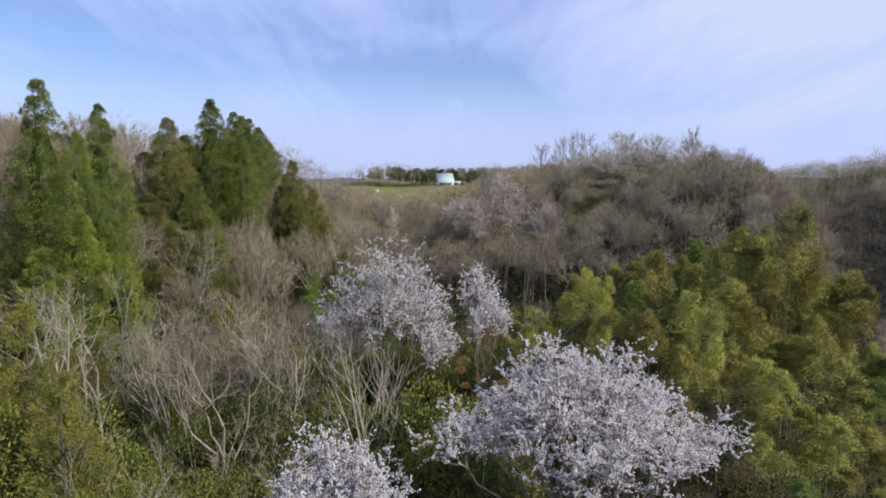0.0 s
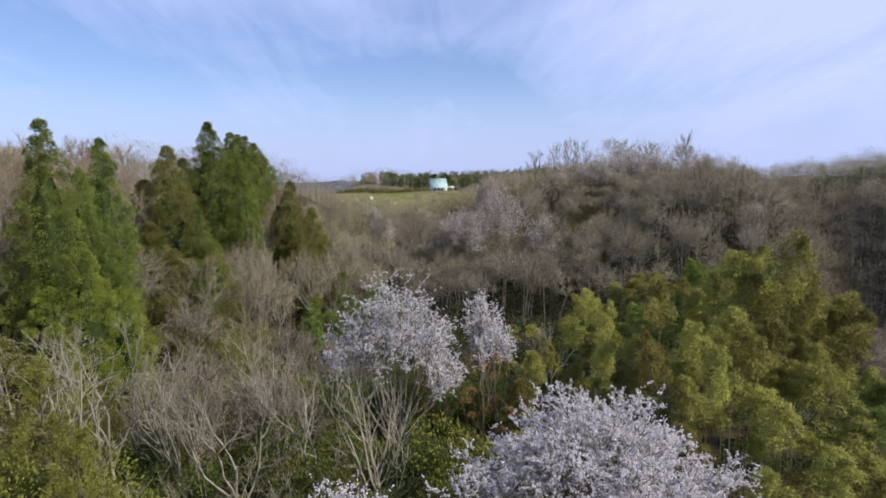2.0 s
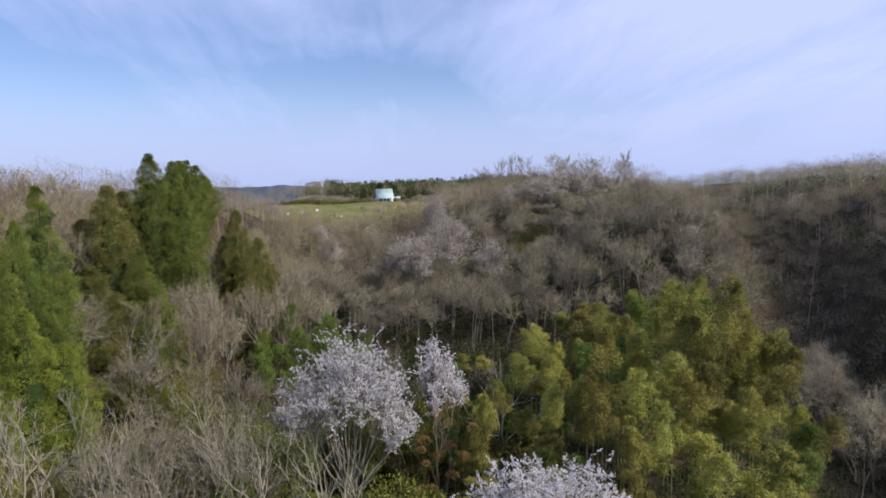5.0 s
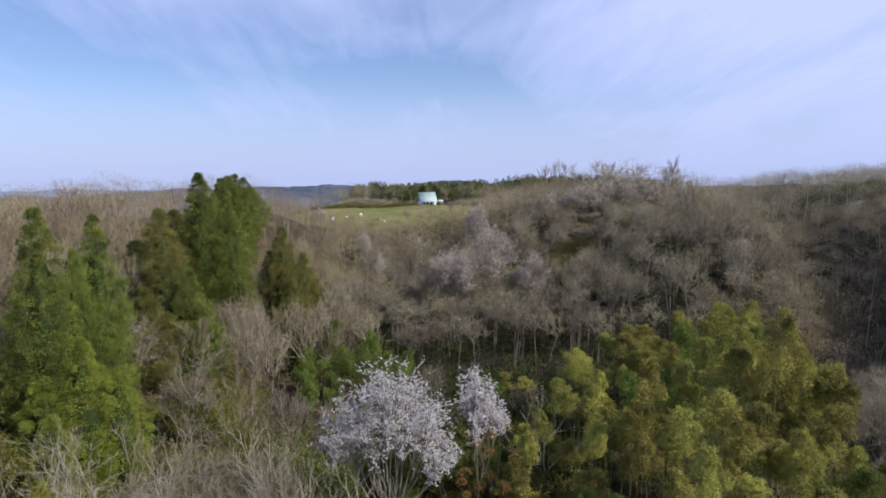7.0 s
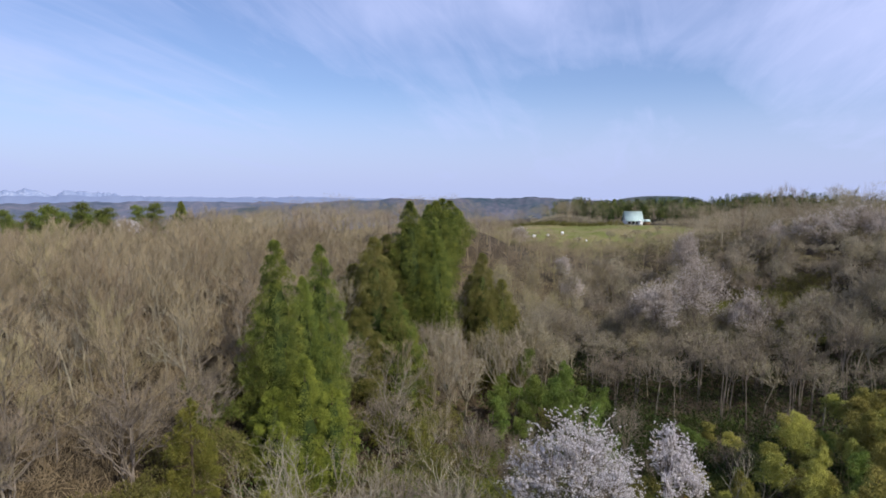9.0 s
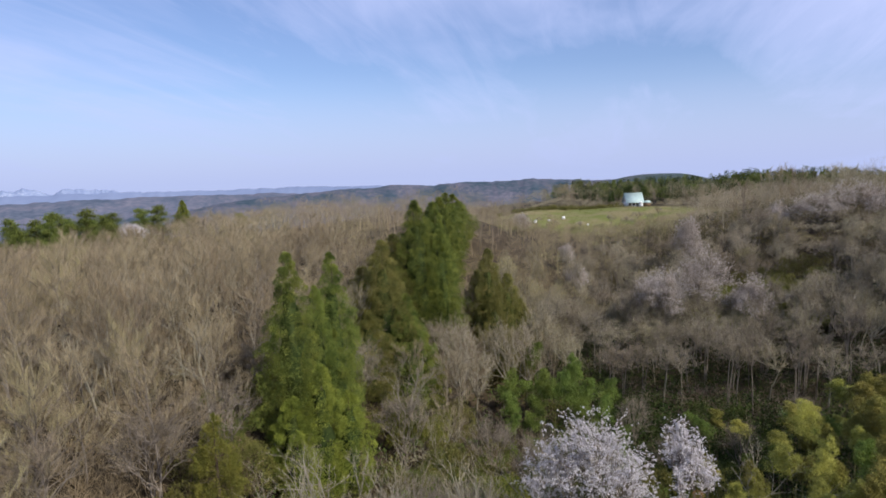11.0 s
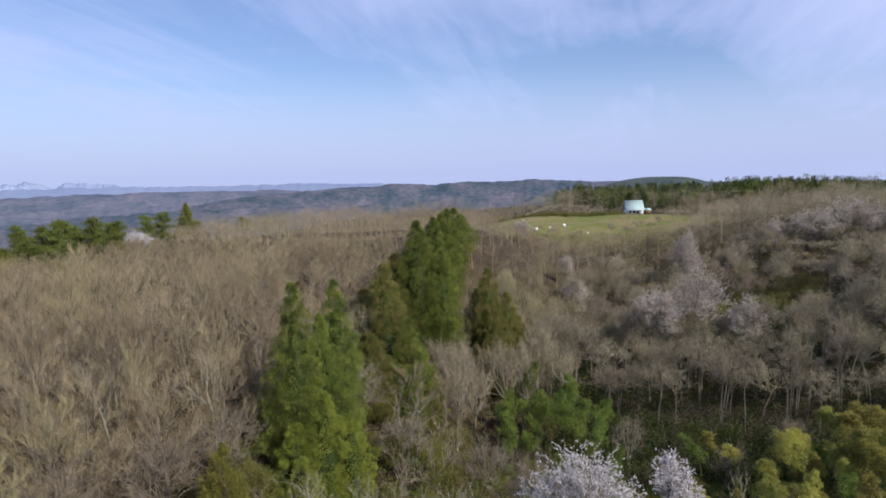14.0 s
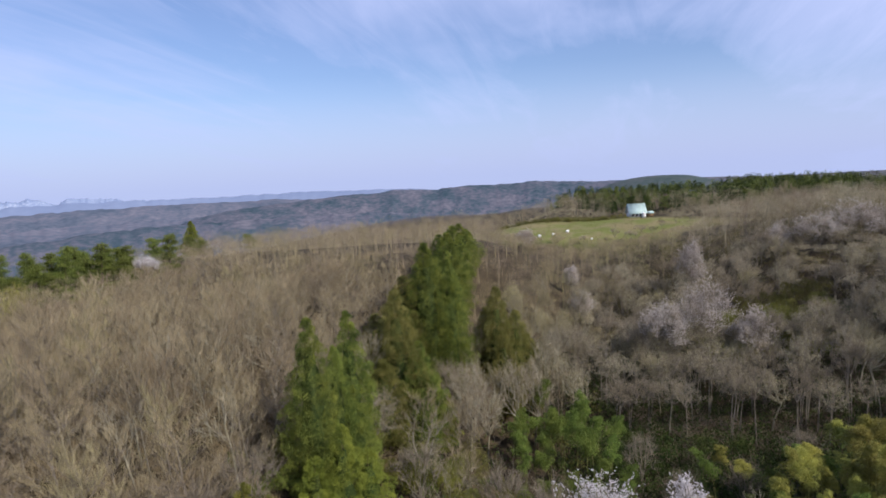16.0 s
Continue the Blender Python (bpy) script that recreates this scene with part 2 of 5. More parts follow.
# ---- mesh helpers ----
def mesh_of(name, verts, faces, mat, smooth=False):
    """A mesh from arrays of corners and of equal-sided faces."""
    verts, faces = np.asarray(verts, np.float32), np.asarray(faces, np.int32)
    me = bpy.data.meshes.new(name)
    k = faces.shape[1]
    me.vertices.add(len(verts))
    me.vertices.foreach_set("co", verts.ravel())
    me.loops.add(faces.size)
    me.loops.foreach_set("vertex_index", faces.ravel())
    me.polygons.add(len(faces))
    me.polygons.foreach_set("loop_start", np.arange(0, faces.size, k, dtype=np.int32))
    me.polygons.foreach_set("loop_total", np.full(len(faces), k, np.int32))
    if smooth:
        me.polygons.foreach_set("use_smooth", np.ones(len(faces), bool))
    me.update(calc_edges=True)
    me.materials.append(mat)
    return me


def part(name, arrays, mat, parent, label="", smooth=False):
    ob = new(name, mesh_of(name, *arrays, mat, smooth))
    ob.parent = parent
    return tagged(ob, label) if label else ob


def box_arrays(x0, y0, z0, x1, y1, z1):
    v = [(x, y, z) for x in (x0, x1) for y in (y0, y1) for z in (z0, z1)]
    return np.array(v, float), np.array([(0, 1, 3, 2), (4, 6, 7, 5), (0, 4, 5, 1), (2, 3, 7, 6), (0, 2, 6, 4), (1, 5, 7, 3)])


def join(sets):
    vs, fs, o = [], [], 0
    for v, f in sets:
        vs.append(v)
        fs.append(np.asarray(f) + o)
        o += len(v)
    return np.concatenate(vs), np.concatenate(fs)


def unit(a):
    return a / np.maximum(np.linalg.norm(a, axis=-1, keepdims=True), 1e-9)


def tube(points, radii, sides):
    """A tapered tube of triangles along a path."""
    p, r = np.asarray(points, float), np.asarray(radii, float)
    d = unit(np.gradient(p, axis=0))
    ref = np.where(abs(d[:, 2:3]) > 0.9, np.array([[1.0, 0, 0]]), np.array([[0, 0, 1.0]]))
    a = unit(np.cross(d, ref))
    b = np.cross(d, a)
    ang = np.arange(sides) * TAU / sides
    ring = p[:, None] + r[:, None, None] * (np.cos(ang)[None, :, None] * a[:, None] + np.sin(ang)[None, :, None] * b[:, None])
    v = ring.reshape(-1, 3)
    f = []
    for i in range(len(p) - 1):
        for j in range(sides):
            q, s, t, u = i * sides + j, i * sides + (j + 1) % sides, (i + 1) * sides + (j + 1) % sides, (i + 1) * sides + j
            f += [(q, s, t), (q, t, u)]
    return v, np.array(f)


def blades(base, way, length, width, rng, out=None):
    """Thin tapering triangles: twigs and needles. out: the way their flat sides tend to face."""
    n = len(base)
    face = rng.normal(size=(n, 3)) if out is None else out + rng.normal(0, .35, (n, 3))
    side = unit(np.cross(way, face)) * (np.asarray(width) / 2)[:, None]
    v = np.stack([base - side, base + side, base + way * np.asarray(length)[:, None]], 1).reshape(-1, 3)
    return v, np.arange(3 * n).reshape(-1, 3)


def leaves(base, way, length, width, rng, fold=0.25, out=None):
    """Lozenge leaves of two triangles folded along the middle. out: the way their faces tend to turn."""
    n = len(base)
    face = rng.normal(size=(n, 3)) if out is None else out + rng.normal(0, .35, (n, 3))
    side = unit(np.cross(way, face))
    lift = np.cross(side, way)
    ln, w = np.asarray(length)[:, None], np.asarray(width)[:, None]
    mid = base + way * ln * 0.45 + lift * w * fold
    v = np.stack([base, mid - side * w / 2, base + way * ln, mid + side * w / 2], 1).reshape(-1, 3)
    i = 4 * np.arange(n)[:, None]
    return v, np.concatenate([i + [0, 1, 2], i + [0, 2, 3]])


def puffs(centre, size, rng):
    """Small four-sided clusters of petals, each turned its own way."""
    n = len(centre)
    tet = np.array([(1, 1, 1), (1, -1, -1), (-1, 1, -1), (-1, -1, 1)]) * 0.62
    axis = unit(rng.normal(size=(n, 3)))
    ang = rng.uniform(0, TAU, n)
    c, s = np.cos(ang)[:, None, None], np.sin(ang)[:, None, None]
    t = np.broadcast_to(tet, (n, 4, 3))
    k = axis[:, None]
    rot = t * c + np.cross(np.broadcast_to(k, t.shape), t) * s + k * (t * k).sum(-1, keepdims=True) * (1 - c)
    v = centre[:, None] + rot * np.asarray(size)[:, None, None] * rng.uniform(.6, 1.25, (n, 4, 1))
    i = 4 * np.arange(n)[:, None]
    return v.reshape(-1, 3), np.concatenate([i + [0, 1, 2], i + [0, 2, 3], i + [0, 3, 1], i + [1, 3, 2]])


# ---- the lie of the land ----
def step(a):
    a = np.clip(a, 0, 1)
    return a * a * (3 - 2 * a)


def mound(x, y, cx, cy, wx, wy):
    return np.exp(-((x - cx) / wx) ** 2 - ((y - cy) / wy) ** 2)


def height(x, y):
    """Ground height: a gully below the camera, a wooded bank and plateau to the west, a hill to the east, a meadow beyond."""
    x, y = np.asarray(x, float), np.asarray(y, float)
    h = -4 + 20 * step((y - 45) / 280) * (1 - .6 * step((-x - 34) / 40) * (1 - mound(x, y, -15, 262, 72, 76)))
    h = h + 19 * step((-x - 12) / 38) * (1 - 0.98 * mound(x, y, -12, 268, 68, 80)) * (1 - .85 * step((y - 195) / 85))
    h = h - 4.5 * step((-x - 85) / 60)
    h = h + 4.4 * mound(x, y, -62, 135, 40, 46)
    h = h + 17 * mound(x, y, 62, 188, 50, 62)
    h = h + 11 * mound(x, y, 54, 122, 22, 28)
    side = x - 80 - (y - 100) * .42
    there = step((y - 20) / 50) * (1 - step((y - 380) / 140))
    h = h - 9 * np.exp(-((side + 6) / 17) ** 2) * there * (1 - step((y - 140) / 80))
    h = h + (22.5 + 2.2 * np.sin(x * .045) * np.sin(y * .037) - h) * step((side + 14) / 40) * there - 4.5 * mound(x, y, -36, 232, 46, 26)
    h = h + 4 * mound(x, y, 90, 470, 130, 90)
    h = h + 0.8 * np.sin(x * .09 + 1.3) * np.sin(y * .07) + 0.4 * np.sin(x * .23) * np.cos(y * .19 + .6)
    drop = np.maximum(step((-x - 150) / 500), np.maximum(step((y - 560) / 600), step((x - 330) / 500)))
    drop = np.maximum(drop, step((-y - 120) / 400))
    return h * (1 - drop) - 62 * drop + 10 * drop * np.sin(x * .0031 + 1) * np.sin(y * .0043)


def ground_material():
    m = material("woodland_floor", [(.030, .023, .014), (.055, .042, .026), (.085, .066, .040)], .12, .95, bump=.08)
    tree = m.node_tree
    n = tree.nodes.new
    geo, nz, sep = n("ShaderNodeNewGeometry"), n("ShaderNodeTexNoise"), n("ShaderNodeSeparateXYZ")
    bsdf = tree.nodes["Principled BSDF"]
    litter = bsdf.inputs["Base Color"].links[0].from_socket
    grass_n, grass = n("ShaderNodeTexNoise"), n("ShaderNodeValToRGB")
    grass_n.inputs["Scale"].default_value, grass_n.inputs["Detail"].default_value = .09, 8
    e = grass.color_ramp.elements
    e[0].position, e[0].color, e[1].position, e[1].color = .40, (.225, .190, .092, 1), .60, (.155, .172, .048, 1)
    # an oval meadow with a ragged edge
    nz.inputs["Scale"].default_value, nz.inputs["Detail"].default_value = .06, 4
    sub, sc, ln, ad, mr, mx = n("ShaderNodeVectorMath"), n("ShaderNodeVectorMath"), n("ShaderNodeVectorMath"), n("ShaderNodeMath"), n("ShaderNodeMapRange"), n("ShaderNodeMixRGB")
    sub.operation, sc.operation, ln.operation, ad.operation = "SUBTRACT", "MULTIPLY", "LENGTH", "MULTIPLY_ADD"
    sub.inputs[1].default_value, sc.inputs[1].default_value = (-24, 280, 0), (1 / 58, 1 / 27, 0)
    ad.inputs[1].default_value, ad.inputs[2].default_value = .5, -.25
    su = n("ShaderNodeMath")
    mr.inputs["From Min"].default_value, mr.inputs["From Max"].default_value = 1.45, .90
    link_nodes(tree, (geo.outputs["Position"], sub.inputs[0]), (sub.outputs[0], sc.inputs[0]), (sc.outputs[0], ln.inputs[0]), (geo.outputs["Position"], nz.inputs["Vector"]),
               (geo.outputs["Position"], grass_n.inputs["Vector"]), (nz.outputs["Fac"], ad.inputs[0]), (ln.outputs["Value"], su.inputs[0]), (ad.outputs[0], su.inputs[1]),
               (su.outputs[0], mr.inputs["Value"]), (grass_n.outputs["Fac"], grass.inputs[0]), (mr.outputs[0], mx.inputs["Fac"]), (litter, mx.inputs["Color1"]),
               (grass.outputs[0], mx.inputs["Color2"]))
    # beyond the ridge: a broad valley of woods, plantations and fields, blued by painted haze
    far, patch, lens, far_haze_mix = n("ShaderNodeTexNoise"), n("ShaderNodeValToRGB"), n("ShaderNodeVectorMath"), n("ShaderNodeMixRGB")
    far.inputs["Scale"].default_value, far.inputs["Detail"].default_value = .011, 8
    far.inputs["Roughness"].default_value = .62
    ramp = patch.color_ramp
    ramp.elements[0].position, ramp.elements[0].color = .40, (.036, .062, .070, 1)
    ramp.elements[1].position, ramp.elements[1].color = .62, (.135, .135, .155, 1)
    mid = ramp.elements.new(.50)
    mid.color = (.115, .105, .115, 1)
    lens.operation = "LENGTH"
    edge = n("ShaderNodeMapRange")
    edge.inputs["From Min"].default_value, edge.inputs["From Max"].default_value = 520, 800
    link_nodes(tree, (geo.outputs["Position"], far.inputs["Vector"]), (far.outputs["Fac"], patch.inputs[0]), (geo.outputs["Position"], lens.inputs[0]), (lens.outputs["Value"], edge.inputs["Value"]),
               (edge.outputs[0], far_haze_mix.inputs["Fac"]), (mx.outputs[0], far_haze_mix.inputs["Color1"]), (patch.outputs[0], far_haze_mix.inputs["Color2"]), (far_haze_mix.outputs[0], bsdf.inputs["Base Color"]))
    return m


def build_ground():
    n = 230
    u = np.linspace(-1, 1, n)
    gx, gy = 20 + 40 * np.sinh(u * 5.45), 90 + 40 * np.sinh(u * 5.45)
    x, y = np.meshgrid(gx, gy)
    v = np.stack([x, y, height(x, y)], -1).reshape(-1, 3)
    i = (np.arange(n - 1)[:, None] * n + np.arange(n - 1)[None]).ravel()[:, None]
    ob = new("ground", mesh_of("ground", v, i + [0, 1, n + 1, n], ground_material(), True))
    tagged(ob, "brown leaf-littered woodland floor with a green meadow beyond", "ground", kind="structure")


build_ground()


# ---- kinds of plants ----
def curved(rng, start, way, length, pieces, wob, lift):
    p, d = np.array(start, float), np.array(way, float)
    pts, dirs = [p.copy()], [d.copy()]
    for _ in range(pieces):
        d = unit(d + rng.normal(0, wob, 3) + np.array([0, 0, lift]))
        p = p + d * length / pieces
        pts.append(p.copy())
        dirs.append(d.copy())
    return np.array(pts), np.array(dirs)


def along(pts, f):
    k = f * (len(pts) - 1)
    i = min(int(k), len(pts) - 2)
    return pts[i] + (pts[i + 1] - pts[i]) * (k - i)


def grow(seed, tall=11.0, girth=.15, stems=1, spread=.42, bole=.3, limbs=14, subs=5, twigs=8, twig=(.5, 1.1), twig_w=.022, rise=.75, lean=.08, wob=.10, up=.2):
    """A leafless tree: wood (stems, limbs, branches) and twigs as arrays, and the twigs' feet and ways."""
    rng = np.random.default_rng(seed)
    wood, feet, ways = [], [], []
    for s in range(stems):
        az0 = TAU * s / stems + rng.uniform(0, 1)
        out = lean if stems == 1 else lean + .28
        way = unit(np.array([math.cos(az0) * out, math.sin(az0) * out, 1]))
        top = tall * (1 if s == 0 else rng.uniform(.72, .95))
        pts, dirs = curved(rng, (0, 0, -.6), way, top * .96, 8, .05, .05)
        g = girth * (1 if stems == 1 else .75)
        wood.append(tube(pts, np.linspace(1, .16, 9) ** .9 * g, 6))
        for k in range(max(3, limbs // stems)):
            f = bole + (1 - bole) * ((k + rng.uniform(0, .8)) / max(3, limbs // stems))
            f = min(f, .98)
            az = az0 * 0 + k * 2.4 + rng.uniform(-.5, .5)
            climb = rise * (0.35 + 0.9 * f) + rng.uniform(-.12, .12)
            w = unit(np.array([math.cos(az), math.sin(az), climb]))
            ln = tall * spread * (1.15 - .62 * (f - bole) / (1 - bole)) * rng.uniform(.75, 1.1)
            lp, ld = curved(rng, along(pts, f), w, ln, 5, wob, .05)
            r0 = g * (1 - f * .75) * .55
            wood.append(tube(lp, np.linspace(r0, .012, 6), 4))
            for j in range(subs):
                fj = .25 + .75 * (j + rng.uniform(0, .9)) / subs
                q = along(lp, min(fj, 1))
                d = ld[min(int(fj * 5), 5)]
                sw = unit(d + unit(rng.normal(size=3)) * rng.uniform(.5, .9) + np.array([0, 0, climb * .6]))
                sl = ln * rng.uniform(.28, .48) * (1.1 - .45 * fj)
                sp, sd = curved(rng, q, sw, sl, 2, wob * 1.3, .06)
                wood.append(tube(sp, np.linspace(max(.35 * r0 * (1 - fj), .016), .008, 3), 3))
                for _ in range(twigs):
                    ft = rng.uniform(.1, 1)
                    feet.append(along(sp, ft))
                    ways.append(unit(sd[min(int(ft * 2), 2)] + unit(rng.normal(size=3)) * rng.uniform(.4, 1.0) + np.array([0, 0, up])))
    feet, ways = np.array(feet), np.array(ways)
    ln = rng.uniform(*twig, len(feet))
    tw = blades(feet, ways, ln, np.full(len(feet), twig_w), rng)
    return join(wood), tw, feet, ways, ln


def crooked(seed, tall=9.0, girth=.12, fork=.22, mains=5, open_up=.75, subs=6, tips=4, wob=.13, lift=.10, twigs=5, twig=(.25, .7), twig_w=.014):
    """A leafless tree whose few long limbs fan out of a short bole and branch along their length; wood and twigs as arrays."""
    rng = np.random.default_rng(seed)
    wood, feet, ways = [], [], []

    def side(way, ang, th):
        a = unit(np.cross(way, np.array([.3, .9, .2])))
        b = np.cross(way, a)
        return unit(way * math.cos(ang) + (a * math.cos(th) + b * math.sin(th)) * math.sin(ang))

    bole, up = curved(rng, (0, 0, -.6), unit(np.array([rng.normal(0, .10), rng.normal(0, .10), 1])), tall * fork + .6, 4, .06, .05)
    wood.append(tube(bole, np.linspace(girth, girth * .72, 5), 7))
    az = rng.uniform(0, TAU)
    for j in range(mains):
        p = along(bole, 1 if j < 3 else rng.uniform(.6, .98))
        way = side(up[-1], open_up * rng.uniform(.45, 1.0), az + TAU * j / mains + rng.normal(0, .3))
        length = tall * (1.06 - fork) * rng.uniform(.72, 1.0)
        pts, dirs = curved(rng, p, way, length, 8, wob, lift)
        r = girth * rng.uniform(.46, .62)
        wood.append(tube(pts, np.linspace(r, r * .20, 9), 5))
        for m in range(subs):
            f = .22 + .74 * (m + rng.uniform(0, .9)) / subs
            d2 = side(dirs[int(f * 8)], rng.uniform(.45, .95), rng.uniform(0, TAU))
            q, e = curved(rng, along(pts, f), d2, length * rng.uniform(.28, .55) * (1.15 - .6 * f), 5, wob * 1.3, lift * 1.3)
            r2 = r * (1 - .8 * f) * .62 + .006
            wood.append(tube(q, np.linspace(r2, r2 * .35, 6), 4))
            for _ in range(tips):
                g = rng.uniform(.25, 1)
                d3 = side(e[min(int(g * 5), 5)], rng.uniform(.4, .9), rng.uniform(0, TAU))
                w, h = curved(rng, along(q, g), d3, length * rng.uniform(.08, .20), 3, wob * 1.4, lift)
                wood.append(tube(w, np.linspace(r2 * .38 + .003, .005, 4), 3))
                for _ in range(twigs):
                    u = rng.uniform(.2, 1)
                    feet.append(along(w, u))
                    ways.append(unit(h[-1] + unit(rng.normal(size=3)) * rng.uniform(.4, .9) + np.array([0, 0, .15])))
    feet, ways = np.array(feet), np.array(ways)
    w, faces = join(wood)
    k = tall / max(w[:, 2].max(), 1)
    return (w * k, faces), blades(feet * k, ways, rng.uniform(*twig, len(feet)), np.full(len(feet), twig_w), rng)


def stand(name, label, category, group=""):
    return tagged(new(name), label, category, group)


def bare_tree(label, seed, wood, twig_mat, name="bare_tree", **shape):
    t = stand(name, label, "tree", "leafless trees of the woods")
    w, tw, *_ = grow(seed, **shape)
    part("trunk", w, M[wood], t, smooth=True)
    part("crown", tw, M[twig_mat], t)
    return t


def crown_points(rng, n, lobes, wide, deep, tall, base, extra=()):
    """Points of a lumpy domed crown, lobe by lobe, and the lobe that each belongs to."""
    k = np.arange(lobes)
    a = k * 2.39996 + rng.uniform(-.3, .3, lobes)
    r = np.sqrt((k + .5) / lobes)
    hz = base + (tall - base) * np.clip(.30 + .52 * (1 - r ** 2) + rng.normal(0, .07, lobes), .1, .86)
    c = np.stack([np.cos(a) * r * wide * .80, np.sin(a) * r * deep * .80, hz], 1)
    scale = rng.uniform(.8, 1.2, lobes)
    for i, e in enumerate(extra):
        c[lobes - 1 - i], scale[lobes - 1 - i] = e, .6
    own = rng.integers(0, lobes, n)
    d = unit(rng.normal(size=(n, 3))) * rng.uniform(.25, 1, n)[:, None] ** .6
    size = scale[own][:, None] * np.array([wide * .44, deep * .44, (tall - base) * .26])
    return c, c[own] + d * size, own


def crowned(seed, tall, wide, deep, base, girth=.2, lobes=12, targets=170, twigs=8, twig=(.35, .8), twig_w=.02, stems=2, low=.62, thick=.34, extra=()):
    """A spreading tree whose limbs run to the lobes of its crown."""
    rng = np.random.default_rng(seed)
    lobe, pts, own = crown_points(rng, targets, lobes, wide, deep, tall, base, extra)
    wood, limb = [], []
    fork = base * low
    for s in range(stems):
        off = rng.normal(0, .12 + .04 * max(fork, 0), 2)
        wood.append(tube(np.array([(off[0] * .5, off[1] * .5, -.6), (off[0], off[1], fork * .5), (off[0] * 2, off[1] * 2, fork)]), (girth, girth * .8, girth * .62), 7))
        limb.append(np.array((off[0] * 2, off[1] * 2, fork)))
    paths = []
    for k in range(lobes):
        s = limb[k % stems]
        c = lobe[k]
        mid = s * .5 + c * .5 + np.array([(c[0] - s[0]) * .16, (c[1] - s[1]) * .16, -.06 * (c[2] - s[2])]) + rng.normal(0, .2, 3)
        u = np.linspace(0, 1, 7)[:, None]
        p = s * (1 - u) ** 2 + 2 * mid * u * (1 - u) + c * u ** 2
        p[1:-1] += rng.normal(0, .12, (5, 3))
        paths.append(p)
        wood.append(tube(p, np.linspace(girth * thick, .02, 7), 5))
    feet, ways = [], []
    for q, o in zip(pts, own):
        p = paths[o]
        s = along(p, rng.uniform(.55, 1))
        u = np.linspace(0, 1, 4)[:, None]
        mid = (s + q) / 2 + rng.normal(0, .18, 3) + np.array([0, 0, -.12])
        b = s * (1 - u) ** 2 + 2 * mid * u * (1 - u) + q * u ** 2
        wood.append(tube(b, np.linspace(.028, .010, 4), 3))
        main = unit(q - s)
        for _ in range(twigs):
            feet.append(along(b, rng.uniform(.35, 1)))
            ways.append(unit(main * .35 + unit(rng.normal(size=3)) * np.array([1, 1, .7]) + np.array([0, 0, .28])))
    feet, ways = np.array(feet), np.array(ways)
    ln = rng.uniform(*twig, len(feet))
    return join(wood), blades(feet, ways, ln, np.full(len(feet), twig_w), rng), feet, ways, ln


def round_tree(label, seed, wood, twig_mat, name="round_leafless_tree", **shape):
    """A leafless tree with a domed haze of twigs."""
    t = stand(name, label, "tree", "leafless trees of the woods")
    w, tw, *_ = crowned(seed, **shape)
    part("trunk", w, M[wood], t, smooth=True)
    part("crown", tw, M[twig_mat], t)
    return t


def cherry_tree(label, seed, per_twig=6, size=(.035, .06), flower="blossom", leafy=0.0, **shape):
    t = stand("cherry_tree", label, "tree", "cherry trees in bloom")
    w, tw, feet, ways, ln = crowned(seed, **shape)
    rng = np.random.default_rng(seed + 500)
    part("trunk", w, M["bark_grey"], t, smooth=True)
    part("twig_mass", tw, M["twig_grey"], t)
    n = len(feet)
    k = np.repeat(np.arange(n), per_twig)
    pos = feet[k] + ways[k] * (ln[k] * rng.uniform(.0, 1.05, len(k)))[:, None] + rng.normal(0, .04, (len(k), 3))
    part("blossom", puffs(pos, rng.uniform(*size, len(k)), rng), M[flower], t, "white-pink blossom")
    if leafy:
        m = int(n * leafy)
        pick = rng.integers(0, n, m)
        part("foliage", leaves(feet[pick], unit(ways[pick] + rng.normal(0, .5, (m, 3))), rng.uniform(.1, .2, m), rng.uniform(.05, .08, m), rng), M["young_leaf"], t, "young olive leaves")
    return t


